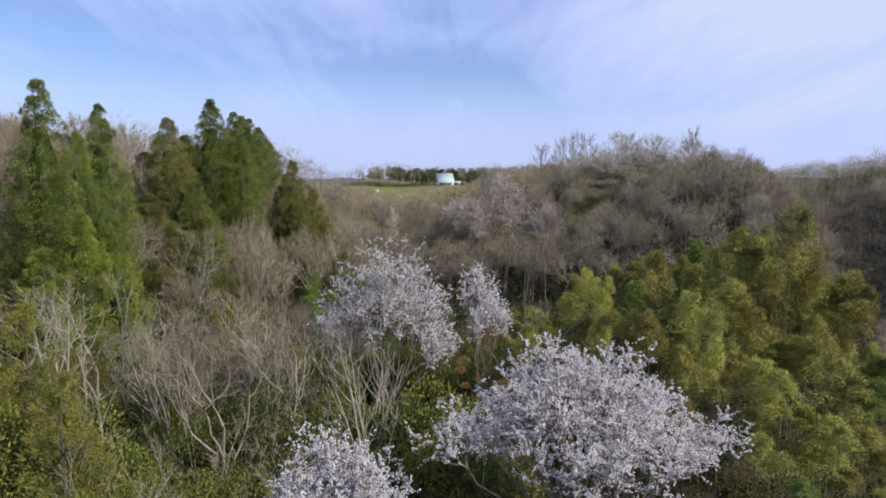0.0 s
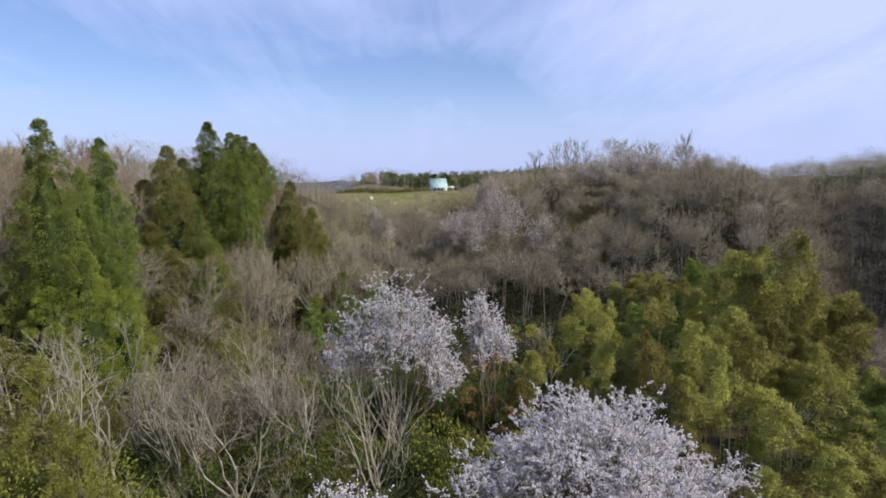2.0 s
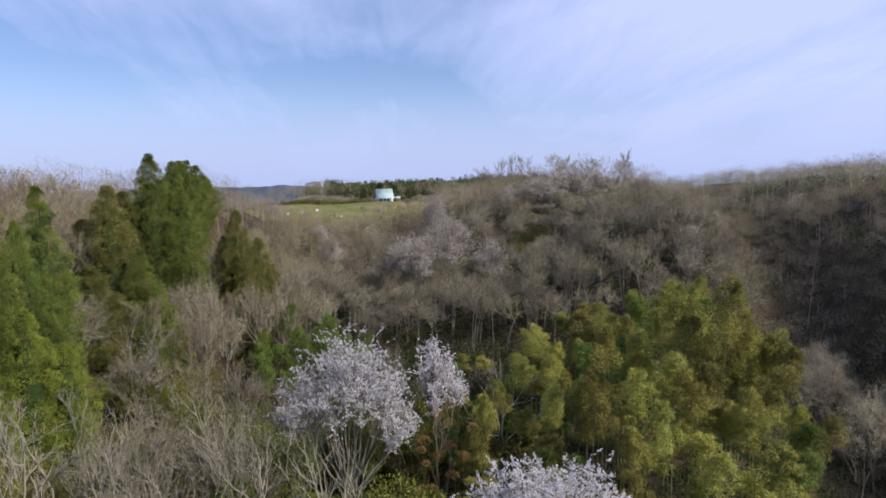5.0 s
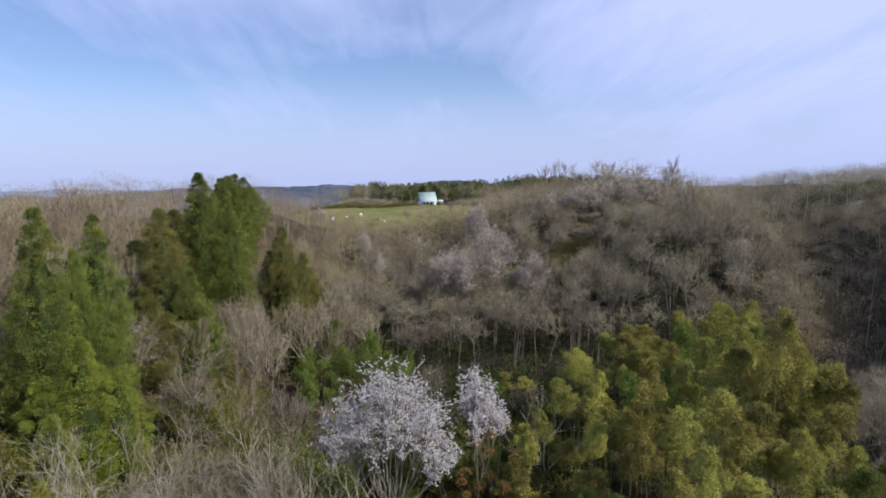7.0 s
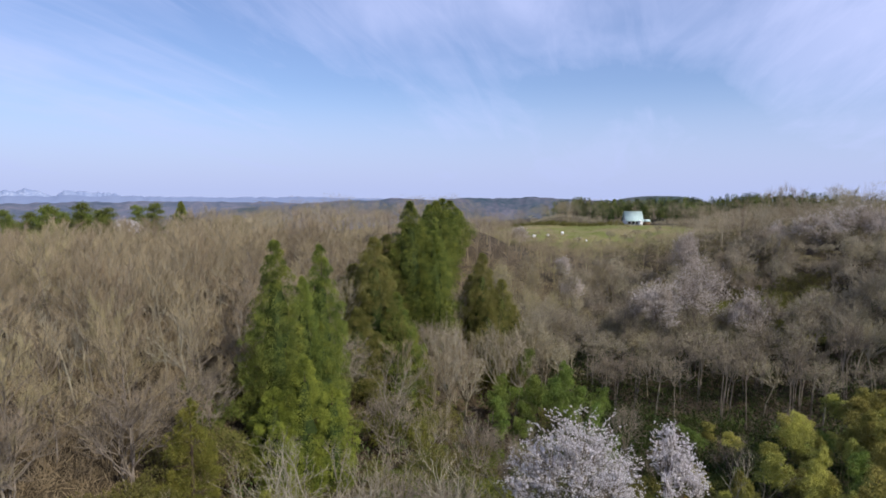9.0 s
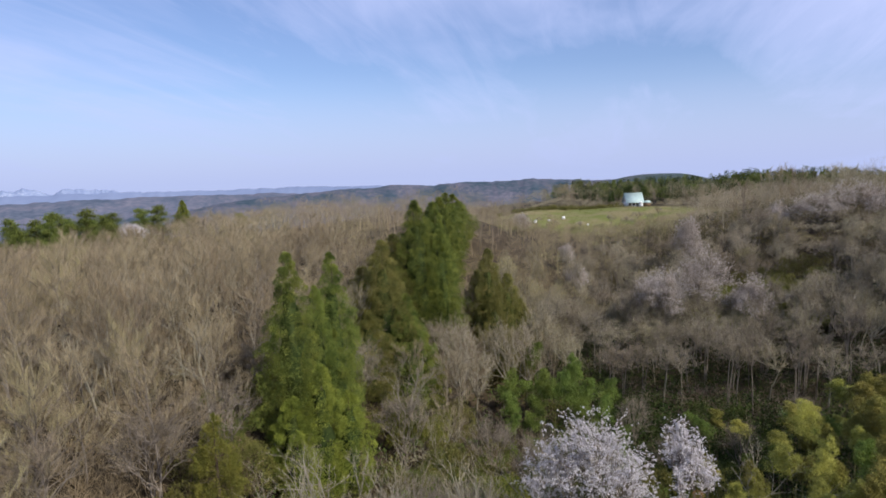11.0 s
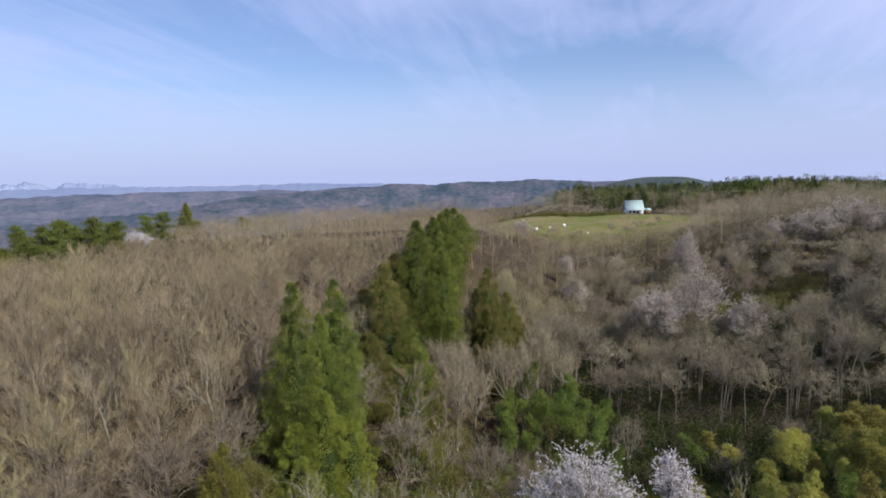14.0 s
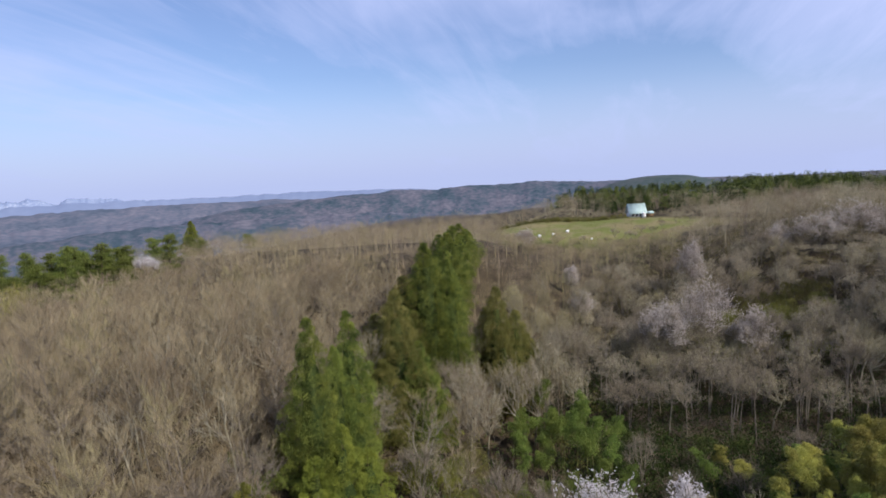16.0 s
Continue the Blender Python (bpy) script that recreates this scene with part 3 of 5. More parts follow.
def conifer(label, seed, tall=16.0, wide=3.2, foliage="cedar", clumps=680, name="cedar_tree", skirt=.08, lobes=3, taper=.84, per=140, full=1.9):
    """A straight trunk hung with upswept clumps of fine sprays, in a ragged cone."""
    t = stand(name, label, "tree", "evergreen cedars")
    rng = np.random.default_rng(seed)
    pts, _ = curved(rng, (0, 0, -.5), (0, 0, 1), tall * .98, 8, .012, .1)
    wood = [tube(pts, np.linspace(.26, .03, 9), 7)]
    for _ in range(26):
        g, a = rng.uniform(skirt, .8), rng.uniform(0, TAU)
        bp, _d = curved(rng, (0, 0, g * tall), unit(np.array([math.cos(a), math.sin(a), .15])), wide * min(.9, (1 - g) * 1.5), 3, .1, .04)
        wood.append(tube(bp, np.linspace(.05, .015, 4), 3))
    part("trunk", join(wood), M["bark_dark"], t, smooth=True)

    def reach(g, a):
        """How far the crown spreads at the share g of its height."""
        swell = 1 + .15 * np.sin(lobes * a + g * 8 + seed) + .13 * np.sin(5 * a - g * 27 + seed * 2) + .10 * np.sin(2 * a + g * 44)
        return wide * np.minimum((1.0 - g) ** taper * full, .62 + 2.4 * np.maximum(g - skirt, 0)).clip(0, .95) * swell

    g = np.clip(1 - rng.uniform(0, 1, clumps) ** .78 * (1 - skirt), skirt, .985)
    a = np.arange(clumps) * 2.39996 + rng.normal(0, .25, clumps)
    r = reach(g, a) * rng.uniform(.45, 1.10, clumps) ** .7
    size = rng.uniform(.45, 1.05, clumps) * (.30 + .70 * (1 - g) ** .5) * (wide / 3.2) ** .5
    out = np.stack([np.cos(a), np.sin(a), np.full(clumps, .5)], 1)
    cx = np.stack([np.cos(a) * r, np.sin(a) * r, g * tall], 1)
    k = np.repeat(np.arange(clumps), per)
    n = len(k)
    d = unit(rng.normal(size=(n, 3)) + unit(out)[k] * .55)
    base = cx[k] + d * np.array([1, 1, .95]) * (size[k] * rng.uniform(.70, 1.08, n))[:, None]
    way = unit(d * .55 + unit(out)[k] * .45 + np.array([0, 0, .25]) + rng.normal(0, .35, (n, 3)))
    face = unit(d * 1.6 + unit(out)[k] * .3)
    part("foliage", blades(base, way, rng.uniform(.18, .36, n) * (.6 + .4 * size[k]), rng.uniform(.038, .066, n) * (.6 + .4 * size[k]), rng, face), M[foliage], t)
    # close inner mass of foliage, coloured dark as painted shade between the clumps
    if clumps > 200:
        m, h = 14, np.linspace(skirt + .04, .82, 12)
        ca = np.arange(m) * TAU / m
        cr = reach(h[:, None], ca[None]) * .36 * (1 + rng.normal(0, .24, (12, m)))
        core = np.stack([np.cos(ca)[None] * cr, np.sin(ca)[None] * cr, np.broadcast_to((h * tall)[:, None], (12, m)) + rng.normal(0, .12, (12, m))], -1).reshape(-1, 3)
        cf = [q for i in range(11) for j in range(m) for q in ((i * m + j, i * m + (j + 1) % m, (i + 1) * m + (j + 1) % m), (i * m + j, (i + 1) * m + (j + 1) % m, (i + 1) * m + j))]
        part("inner_foliage", (core, np.array(cf)), M["pine"], t, "inner foliage painted dark as shade")
    tip = np.stack([np.zeros(90), np.zeros(90), np.linspace(tall * .88, tall, 90)], 1)
    tw = unit(rng.normal(0, .6, (90, 3)) + np.array([0, 0, .7]))
    part("leader", leaves(tip, tw, np.linspace(.55, .22, 90) * rng.uniform(.7, 1.2, 90), rng.uniform(.05, .09, 90), rng), M[foliage], t)
    return t


def bamboo(label, seed, tall=16.0, leaf="bamboo", lumps=13, per=430, name="bamboo", plume=1.75, crown=3.4):
    """An arching culm that carries a nodding, feathery plume of leafy sprays at its head."""
    t = stand(name, label, "bamboo", "bamboo grove")
    rng = np.random.default_rng(seed)
    az = rng.uniform(0, TAU)
    f = np.linspace(0, 1, 16)
    bend = (f ** 3.5) * rng.uniform(1.3, 2.4)
    pts = np.stack([np.cos(az) * bend, np.sin(az) * bend, tall * f - .9 * f ** 7 - .3], 1)
    part("culm", tube(pts, np.linspace(.055, .012, 16), 6), M["culm"], t, smooth=True)
    vs = []
    foot = 1 - crown / tall
    for k in range(lumps):
        u = (k + rng.uniform(0, .8)) / lumps
        q = along(pts, min(foot + (1 - foot) * u, 1))
        a = k * 2.4 + rng.uniform(-.6, .6)
        reach = plume * .72 * (1 - u) ** .55 * min(1, .55 + 1.5 * u) * rng.uniform(.5, 1.2)
        r = plume * (.40 - .17 * u) * rng.uniform(.75, 1.3)
        c = q + np.array([math.cos(a) * reach, math.sin(a) * reach, -.15 * reach])
        arm = unit(np.array([math.cos(a), math.sin(a), .7 * u]))
        d = unit(rng.normal(size=(per, 3)))
        d[:, 2] = np.where(d[:, 2] < -.5, -d[:, 2], d[:, 2])
        rough = 1 + .20 * np.sin(d[:, :1] * 7 + k) * np.sin(d[:, 1:2] * 6 + k * 2) + .14 * np.sin(d[:, 2:] * 11 + k)
        off = d * r * rng.uniform(.70, 1.03, per)[:, None] * rough
        pos = c + off + arm * ((off @ arm) * .5)[:, None]
        way = unit(d * .55 + arm * .3 + np.array([0, 0, -.40]) + rng.normal(0, .45, (per, 3)))
        vs.append(blades(pos, way, rng.uniform(.15, .28, per), rng.uniform(.042, .064, per), rng, unit(d * 2.0 + np.array([0, 0, .35]))))
    part("foliage", join(vs), M[leaf], t)
    return t


def bush(label, seed, wide=1.6, tall=2.4, leaf="bush", count=700, name="bush", size=(.14, .28)):
    t = stand(name, label, "bush", "evergreen bushes")
    rng = np.random.default_rng(seed)
    stems = []
    for _ in range(5):
        a = rng.uniform(0, TAU)
        sp, _d = curved(rng, (0, 0, -.2), unit(np.array([math.cos(a) * .4, math.sin(a) * .4, 1])), tall * .8, 4, .12, .05)
        stems.append(tube(sp, np.linspace(.05, .015, 5), 4))
    part("stem_mass", join(stems), M["bark_dark"], t)
    lobes = 9
    lc = np.stack([rng.normal(0, .42, lobes) * wide, rng.normal(0, .42, lobes) * wide, rng.uniform(.35, .8, lobes) * tall], 1)
    k = rng.integers(0, lobes, count)
    d = unit(rng.normal(size=(count, 3)))
    d[:, 2] = np.abs(d[:, 2]) * .9 - .2
    r = rng.uniform(.30, .50, lobes) * wide
    pos = lc[k] + d * r[k][:, None] * rng.uniform(.7, 1.05, count)[:, None]
    part("foliage", leaves(pos, unit(d + rng.normal(0, .6, (count, 3))), rng.uniform(*size, count), rng.uniform(size[0] * .5, size[1] * .5, count), rng, out=unit(d + np.array([0, 0, .4]))), M[leaf], t)
    return t


def pine_tree(label, seed, tall=11.0, needles="pine"):
    t = stand("pine_tree", label, "tree", "pines on the skyline")
    rng = np.random.default_rng(seed)
    pts, _ = curved(rng, (0, 0, -.5), unit(np.array([rng.normal(0, .08), rng.normal(0, .08), 1])), tall, 8, .05, .03)
    part("trunk", tube(pts, np.linspace(.22, .05, 9), 6), M["bark_dark"], t, smooth=True)
    limbs, vs = [], []
    for k in range(17):
        g = .24 + .76 * k / 16
        a = k * 2.4 + rng.uniform(-.5, .5)
        q = along(pts, min(g, .99))
        lp, _d = curved(rng, q, unit(np.array([math.cos(a), math.sin(a), .25])), tall * .30 * (1.25 - g) * rng.uniform(.8, 1.3), 4, .1, .03)
        limbs.append(tube(lp, np.linspace(.06, .02, 5), 4))
        n = 420
        u = rng.uniform(.25, 1.1, n)
        pos = lp[0] + (lp[-1] - lp[0]) * u[:, None] + rng.normal(0, 1, (n, 3)) * np.array([.55, .55, .22])
        vs.append(leaves(pos, unit(rng.normal(0, .6, (n, 3)) + np.array([0, 0, .7])), rng.uniform(.22, .42, n), rng.uniform(.07, .12, n), rng))
    part("limb_mass", join(limbs), M["bark_dark"], t)
    part("foliage", join(vs), M[needles], t)
    return t


def put(ob, x, y, z=None, turn=0.0, size=1.0, tall=None, sink=0.0):
    z = float(height(x, y)) - sink if z is None else z
    ob.matrix_basis = Matrix.Translation((x, y, z)) @ Matrix.Rotation(turn, 4, "Z") @ Matrix.Diagonal((size, size, tall or size, 1))
    return ob


def place_m(x, y, turn, size, tall=None, sink=0.0):
    return Matrix.Translation((x, y, float(height(x, y)) - sink)) @ Matrix.Rotation(turn, 4, "Z") @ Matrix.Diagonal((size, size, tall or size, 1))


def another(proto, used, x, y, turn, size, tall=None, label=""):
    """The prototype itself the first time, then copies that share its meshes."""
    if proto.name.startswith("bush"):
        size = max(size, .66 * tall)
    if proto.name not in used:
        used.add(proto.name)
        ob = proto
        ob.matrix_basis = place_m(x, y, turn, size, tall)
    else:
        keep = proto.scale.copy()
        proto.scale = (1, 1, 1)
        ob = copy_thing(proto, place_m(x, y, turn, size, tall))
        proto.scale = keep
    return tagged(ob, label) if label else ob


USED = set()


def top_at(x, y, z, built):
    """The size that brings the top of a plant built that high, rooted on the ground, to the height z."""
    return (z - float(height(x, y))) / built


# ---- cherries ----
def tall_for(x, y, z):
    """The height of a plant rooted on the ground there whose top reaches z."""
    return z - float(height(x, y))


def bloom(label, x, y, top, under, wide, deep, seed, **more):
    h = tall_for(x, y, top)
    put(cherry_tree(label, seed, tall=h, base=h - (top - under), wide=wide, deep=deep, **more), x, y, turn=0)


bloom("broad cherry tree in full white-pink bloom above the gully", 6.7, 28.5, 12.4, 5.2, 7.0, 6.0, 11, lobes=30, targets=560, twigs=7, twig_w=.014, per_twig=17, size=(.032, .056), leafy=.8, girth=.24, stems=3,
      extra=((-6.4, -2.4, 12.0), (-5.0, -1.8, 12.2), (-1.5, 0, 14.9), (6.6, 1.6, 10.6), (5.6, 0, 11.2)))
bloom("smaller cherry tree in white bloom among dark evergreens", -4.2, 25.2, 9.5, 4.4, 3.1, 3.0, 12, lobes=10, targets=220, twigs=7, twig_w=.014, per_twig=9, size=(.040, .066), leafy=.3, girth=.15)
bloom("wide cherry tree in pale bloom on the gully floor", -4.2, 47.5, 14.6, 5.6, 5.6, 4.6, 13, lobes=22, targets=430, twigs=7, twig_w=.016, per_twig=8, size=(.040, .066), leafy=.7, girth=.22, stems=3, extra=((-4.4, -1.0, 13.4), (3.2, -2.0, 15.4), (4.6, .6, 11.6)))
bloom("narrow cherry tree in pale bloom beside a wide one", 3.4, 53.0, 12.5, 5.8, 2.4, 2.3, 14, lobes=9, targets=170, twigs=7, twig_w=.016, per_twig=6, size=(.050, .080), leafy=.3, girth=.14)
# sparser, greyer bloom on the hill
for label, x, y, top, under, wide, seed in (("cherry tree with greyish pink bloom over tan twigs", 3.6, 109, 17.4, 9.5, 4.6, 15), ("broad cherry tree with greyish pink bloom over tan twigs", 10.5, 112, 20.4, 10.0, 5.6, 30),
                                            ("cherry tree with greyish pink bloom over tan twigs", 17.6, 111, 15.8, 8.5, 4.2, 33), ("tall pale cherry tree with faded bloom on the hill", 11.5, 148, 23.6, 13.0, 3.3, 16), ("small cherry tree with faded pink bloom", -12.0, 134, 13.8, 8.5, 2.6, 17),
                                            ("tall cherry tree with faded bloom on the hill", 54, 109, 18.8, 9.0, 3.2, 18), ("wide cherry tree with greyish pink bloom on the hilltop", 41, 166, 27.4, 19.5, 7.0, 19),
                                            ("wide cherry tree with greyish pink bloom on the hilltop", 49, 168, 30.0, 20.5, 8.0, 31), ("broad cherry tree with pink-white bloom on the hilltop", 57, 170, 29.4, 21.0, 7.5, 34), ("round pink cherry tree at the meadow's edge", -41.5, 243, 19.2, 11.5, 4.6, 20),
                                            ("small cherry tree with faded pink bloom", -17.1, 165, 14.6, 9.5, 2.2, 25), ("cherry tree with faded bloom on the hill", 33, 168, 25.2, 17.0, 3.6, 26),
                                            ("cherry tree in faded bloom on the far hillside", 124, 180, 22, 14, 3.4, 27), ("cherry tree in faded bloom on the far hillside", 134, 181, 22, 14, 3.0, 28),
                                            ("white cherry tree in the leafless wood", -112.6, 120, 25.2, 21.5, 3.2, 29), ("cherry tree with faded bloom on the hilltop", 67, 168, 27.0, 19, 4.5, 32)):
    bloom(label, x, y, top, under, wide, wide * .9, seed, flower="blossom" if label.startswith("white") else "blossom_far", lobes=12, targets=230, twigs=10, twig=(.5, 1.4), twig_w=.024, per_twig=4, size=(.055, .095), girth=.14)

# ---- cedars ----
ced = [conifer("tall green cedar with rusty inner boughs on the bank", 21, 25, 3.1), conifer("green cedar with a broad ragged crown on the bank", 22, 25, 3.4, lobes=4),
       conifer("dense rust-tinged cedar in the row", 23, 22, 3.6, "cedar_rust", lobes=2), conifer("low bushy cypress with bright yellow-green sprays", 25, 14, 2.4, "cypress", 240, lobes=4, taper=.6, full=1.4, name="cypress_tree")]
# two tall cedars on the bank with bright cypresses at their feet
for i, x, y, z, w in ((0, -31.4, 49.9, 27.3, .76), (1, -30.6, 53.5, 23.6, .52), (0, -31.0, 57.8, 26.3, .72), (1, -29.6, 55.0, 19.0, .52), (3, -30.2, 47.2, 14.6, .52), (3, -28.2, 49.0, 17.2, .56), (3, -27.0, 52.0, 13.8, .58),
                      (3, -28.8, 45.6, 12.2, .42),
                      # a rusty cedar laced with dead twigs, and its neighbours
                      (2, -30.2, 70.2, 26.2, .86), (2, -33.9, 72.6, 22.6, .80), (1, -27.6, 70.6, 19.6, .72), (2, -31.0, 67.0, 18.0, .7), (3, -26.6, 72.5, 14.5, .7),
                      # the dark row that runs away along the plateau's edge
                      (1, -31.7, 87.6, 30.3, 1.0), (0, -28.7, 89.5, 25.8, .95), (2, -34.9, 86.5, 25.4, .9), (0, -31.9, 97.5, 29.6, .95), (1, -33.9, 107.5, 30.0, 1.0), (0, -35.7, 117.5, 30.4, 1.0), (1, -37.5, 129.5, 29.8, 1.0),
                      (0, -38.3, 138.0, 27.9, 1.0), (1, -36.4, 101.0, 26.5, .95), (0, -39.3, 120.0, 28.5, .95),
                      # rusty cedars at the gully's edge
                      (2, -22.3, 94.0, 22.3, .78), (2, -19.6, 95.6, 18.2, .8), (2, -24.6, 96.0, 18.6, .72), (2, -21.0, 92.0, 15.5, .75), (2, -17.9, 97.0, 14.0, .72)):
    another(ced[i], USED, x, y, x * 1.7 + y, w * (1.12 if y < 80 else 1.06) * (1.5 if i == 3 else 1), top_at(x, y, z, (25.0, 25.0, 22.0, 14.0)[i]))
for label, seed, x, y, top, wide in (("small yellow-green conifer among leafless trees", 24, -31.6, 38.2, 16.4, 1.9), ("yellow-green conifer at the gully's edge", 26, -21.4, 32.0, 13.4, 2.5),
                                     ("bushy yellow-green conifer at the gully's edge", 28, -18.2, 29.5, 10.5, 2.2), ("low yellow-green conifer on the bank", 29, -25.0, 30.0, 11.5, 2.2)):
    h = tall_for(x, y, top)
    put(conifer(label, seed, h, wide, "young_conifer", 150, "young_conifer", taper=.75, full=1.6), x, y)
put(conifer("lone dark cone-shaped conifer on the plateau", 27, 9, 2.2, "cypress", 240, "young_conifer", taper=.9, full=1.4), -180, 222, size=top_at(-180, 222, 27.4, 9.0))

# ---- bamboo grove ----
bam = [bamboo("arching yellow-green bamboo stem in the grove", 31), bamboo("drooping olive bamboo stem in the grove", 32), bamboo("feathery bamboo stem in the grove", 33, plume=1.9, crown=3.8),
       bamboo("leaning bamboo stem in the grove", 34, plume=1.5, crown=3.0), bamboo("fresh green bamboo stem in the grove", 37, leaf="bamboo_green", plume=1.7)]
rng = np.random.default_rng(40)
spots = []
tries = 0


def grove(x, y):
    """0 at the middle of the bamboo grove, 1 at its edge."""
    return math.hypot((x - 21.5 - (y - 54) * .36) / 14.5, (y - 53) / 26)


def canopy(x, y):
    """The height of the grove's canopy: domed, low along its near and side edges."""
    across = (x - 21.5 - (y - 54) * .36) / 14.5
    return 13.6 - 9.5 * max(0, (50 - y) / 22) ** 1.35 - 7.0 * max(0, across - .30) ** 2.0 - 6.0 * max(0, .10 - across) ** 1.2 - .20 * max(0, y - 66)


while len(spots) < 205 and tries < 30000:
    tries += 1
    x, y = rng.uniform(4, 50), rng.uniform(27, 80)
    if grove(x, y) < 1 and not (x < 16 and y < 42) and (x - 21.5 - (y - 54) * .36 > -5 or rng.uniform() < .6) and all((x - a) ** 2 + (y - b) ** 2 > 6.4 for a, b in spots):
        spots.append((x, y))
for k, (x, y) in enumerate(spots):
    top = canopy(x, y) + rng.normal(0, 1.5)
    another(bam[4 if math.sin(x * .31 + 2) * math.sin(y * .27) > .62 else k % 4], USED, x, y, rng.uniform(0, TAU), rng.uniform(.75, 1.1) * (.78 if x < 19 else 1), max(.34, top_at(x, y, top - (.8 if x < 19 and k % 2 else 0), 15.1)))
for k, (x, y) in enumerate(spots):
    if y < 60 and k % 3:
        x, y = x + rng.uniform(-1.2, 1.2), y + rng.uniform(-1.6, .4)
        another(bam[(k * 3 + 1) % 4], USED, x, y, rng.uniform(0, TAU), rng.uniform(.75, 1.05), max(.30, top_at(x, y, canopy(x, y) - rng.uniform(3.2, 6.5), 15.1)))
gbam = bamboo("fresh green bamboo clump on the gully side", 36, 9.0, "bamboo_green", 9, 330, "green_bamboo", 1.6, 3.2)
for _ in range(30):
    x, y = rng.uniform(-18, -4), rng.uniform(74, 91)
    another(gbam, USED, x, y, rng.uniform(0, TAU), rng.uniform(.75, 1.0), rng.uniform(.55, 1.6) * (1 - .35 * ((x + 11) / 8) ** 2))
for _ in range(46):
    x, y = rng.uniform(6, 34), rng.uniform(58, 86)
    another(bam[rng.choice([0, 1, 2, 3, 4, 4])], USED, x, y, rng.uniform(0, TAU), rng.uniform(.55, .95), max(.3, top_at(x, y, rng.uniform(.5, 5.0), 15.1)))
for _ in range(26):
    x, y = rng.uniform(-16, -2), rng.uniform(56, 76)
    another(gbam, USED, x, y, rng.uniform(0, TAU), rng.uniform(.6, .9), rng.uniform(.6, 1.0))

# ---- leafless trees ----
TW = dict(twigs=12, subs=6, twig=(.6, 1.5), twig_w=.017, girth=.08, up=.7)
bare = [bare_tree("leafless tan tree with a haze of fine twigs", 51, "bark_grey", "twig_tan", tall=12, spread=.36, limbs=30, **TW),
        bare_tree("slender leafless tree with pale upright limbs", 52, "bark_pale", "twig_tan", tall=12, spread=.33, limbs=30, rise=1.3, **TW),
        bare_tree("grey leafless tree on the slope", 53, "bark_pale", "twig_grey", tall=13, spread=.34, bole=.55, limbs=26, rise=.8, **TW),
        bare_tree("leafless tree with a tawny budding crown", 54, "bark_grey", "twig_bud", tall=11, spread=.34, limbs=30, rise=1.0, **TW),
        bare_tree("many-stemmed leafless tree with pale bark", 55, "bark_pale", "twig_pale", tall=10, stems=5, spread=.26, bole=.3, limbs=25, subs=4, rise=1.0, girth=.10, lean=.18, wob=.14, twigs=6, twig=(.4, 1.0), twig_w=.02),
        bare_tree("sprawling leafless tree with whitish limbs", 56, "bark_pale", "twig_pale", tall=9, stems=4, spread=.36, bole=.25, limbs=20, subs=5, rise=.7, girth=.10, lean=.3, wob=.20, twigs=5, twig=(.4, .9), twig_w=.02),
        bare_tree("grey-brown leafless thicket tree with a mauve twig haze", 57, "bark_grey", "twig_mauve", tall=9, stems=3, spread=.36, bole=.35, limbs=30, rise=.7, lean=.2, wob=.2, **TW)]
def scrub_form(label, seed, bark, twig_mat, **shape):
    t = stand("scrub_tree", label, "tree", "leafless scrub in the gully")
    w, tw = crooked(seed, **shape)
    part("trunk", w, M[bark], t, smooth=True)
    part("crown", tw, M[twig_mat], t)
    return t


scrub = [scrub_form("spreading leafless scrub tree with pale crooked limbs", 58, "bark_white", "twig_grey", tall=14, girth=.135, fork=.42, mains=4, open_up=.95, wob=.17, subs=6, tips=5),
         scrub_form("leafless tree with a fan of whitish limbs", 59, "bark_white", "twig_pale", tall=14, girth=.150, fork=.46, mains=7, open_up=.80, wob=.09, subs=6, tips=4, lift=.12),
         tagged(round_tree("low leafless tree with pale crooked limbs under a mauve twig haze", 60, "bark_grey", "twig_dark", "scrub_tree", tall=8, wide=4.0, deep=3.8, base=3.6, lobes=13, targets=190, twigs=11, twig=(.35, .9), twig_w=.016, girth=.11, stems=3, low=.5, thick=.45), group="leafless scrub in the gully"),
         tagged(round_tree("slender whitish tree under a fine mauve twig haze", 66, "bark_pale", "twig_mauve", "scrub_tree", tall=12, wide=3.4, deep=3.4, base=4.2, lobes=14, targets=230, twigs=11, twig=(.35, .9), twig_w=.015, girth=.12, stems=1, low=1.0, thick=.40), group="leafless scrub in the gully"),
         scrub_form("low winding leafless scrub tree with grey limbs", 67, "bark_white", "twig_grey", tall=9, girth=.120, fork=.40, mains=6, open_up=1.30, wob=.20, subs=7, tips=5, lift=.08),
         scrub_form("tall leafless tree with a straight whitish trunk and arching limbs", 68, "bark_white", "twig_grey", tall=14, girth=.150, fork=.58, mains=8, open_up=.95, wob=.09, subs=6, tips=5, lift=.09)]



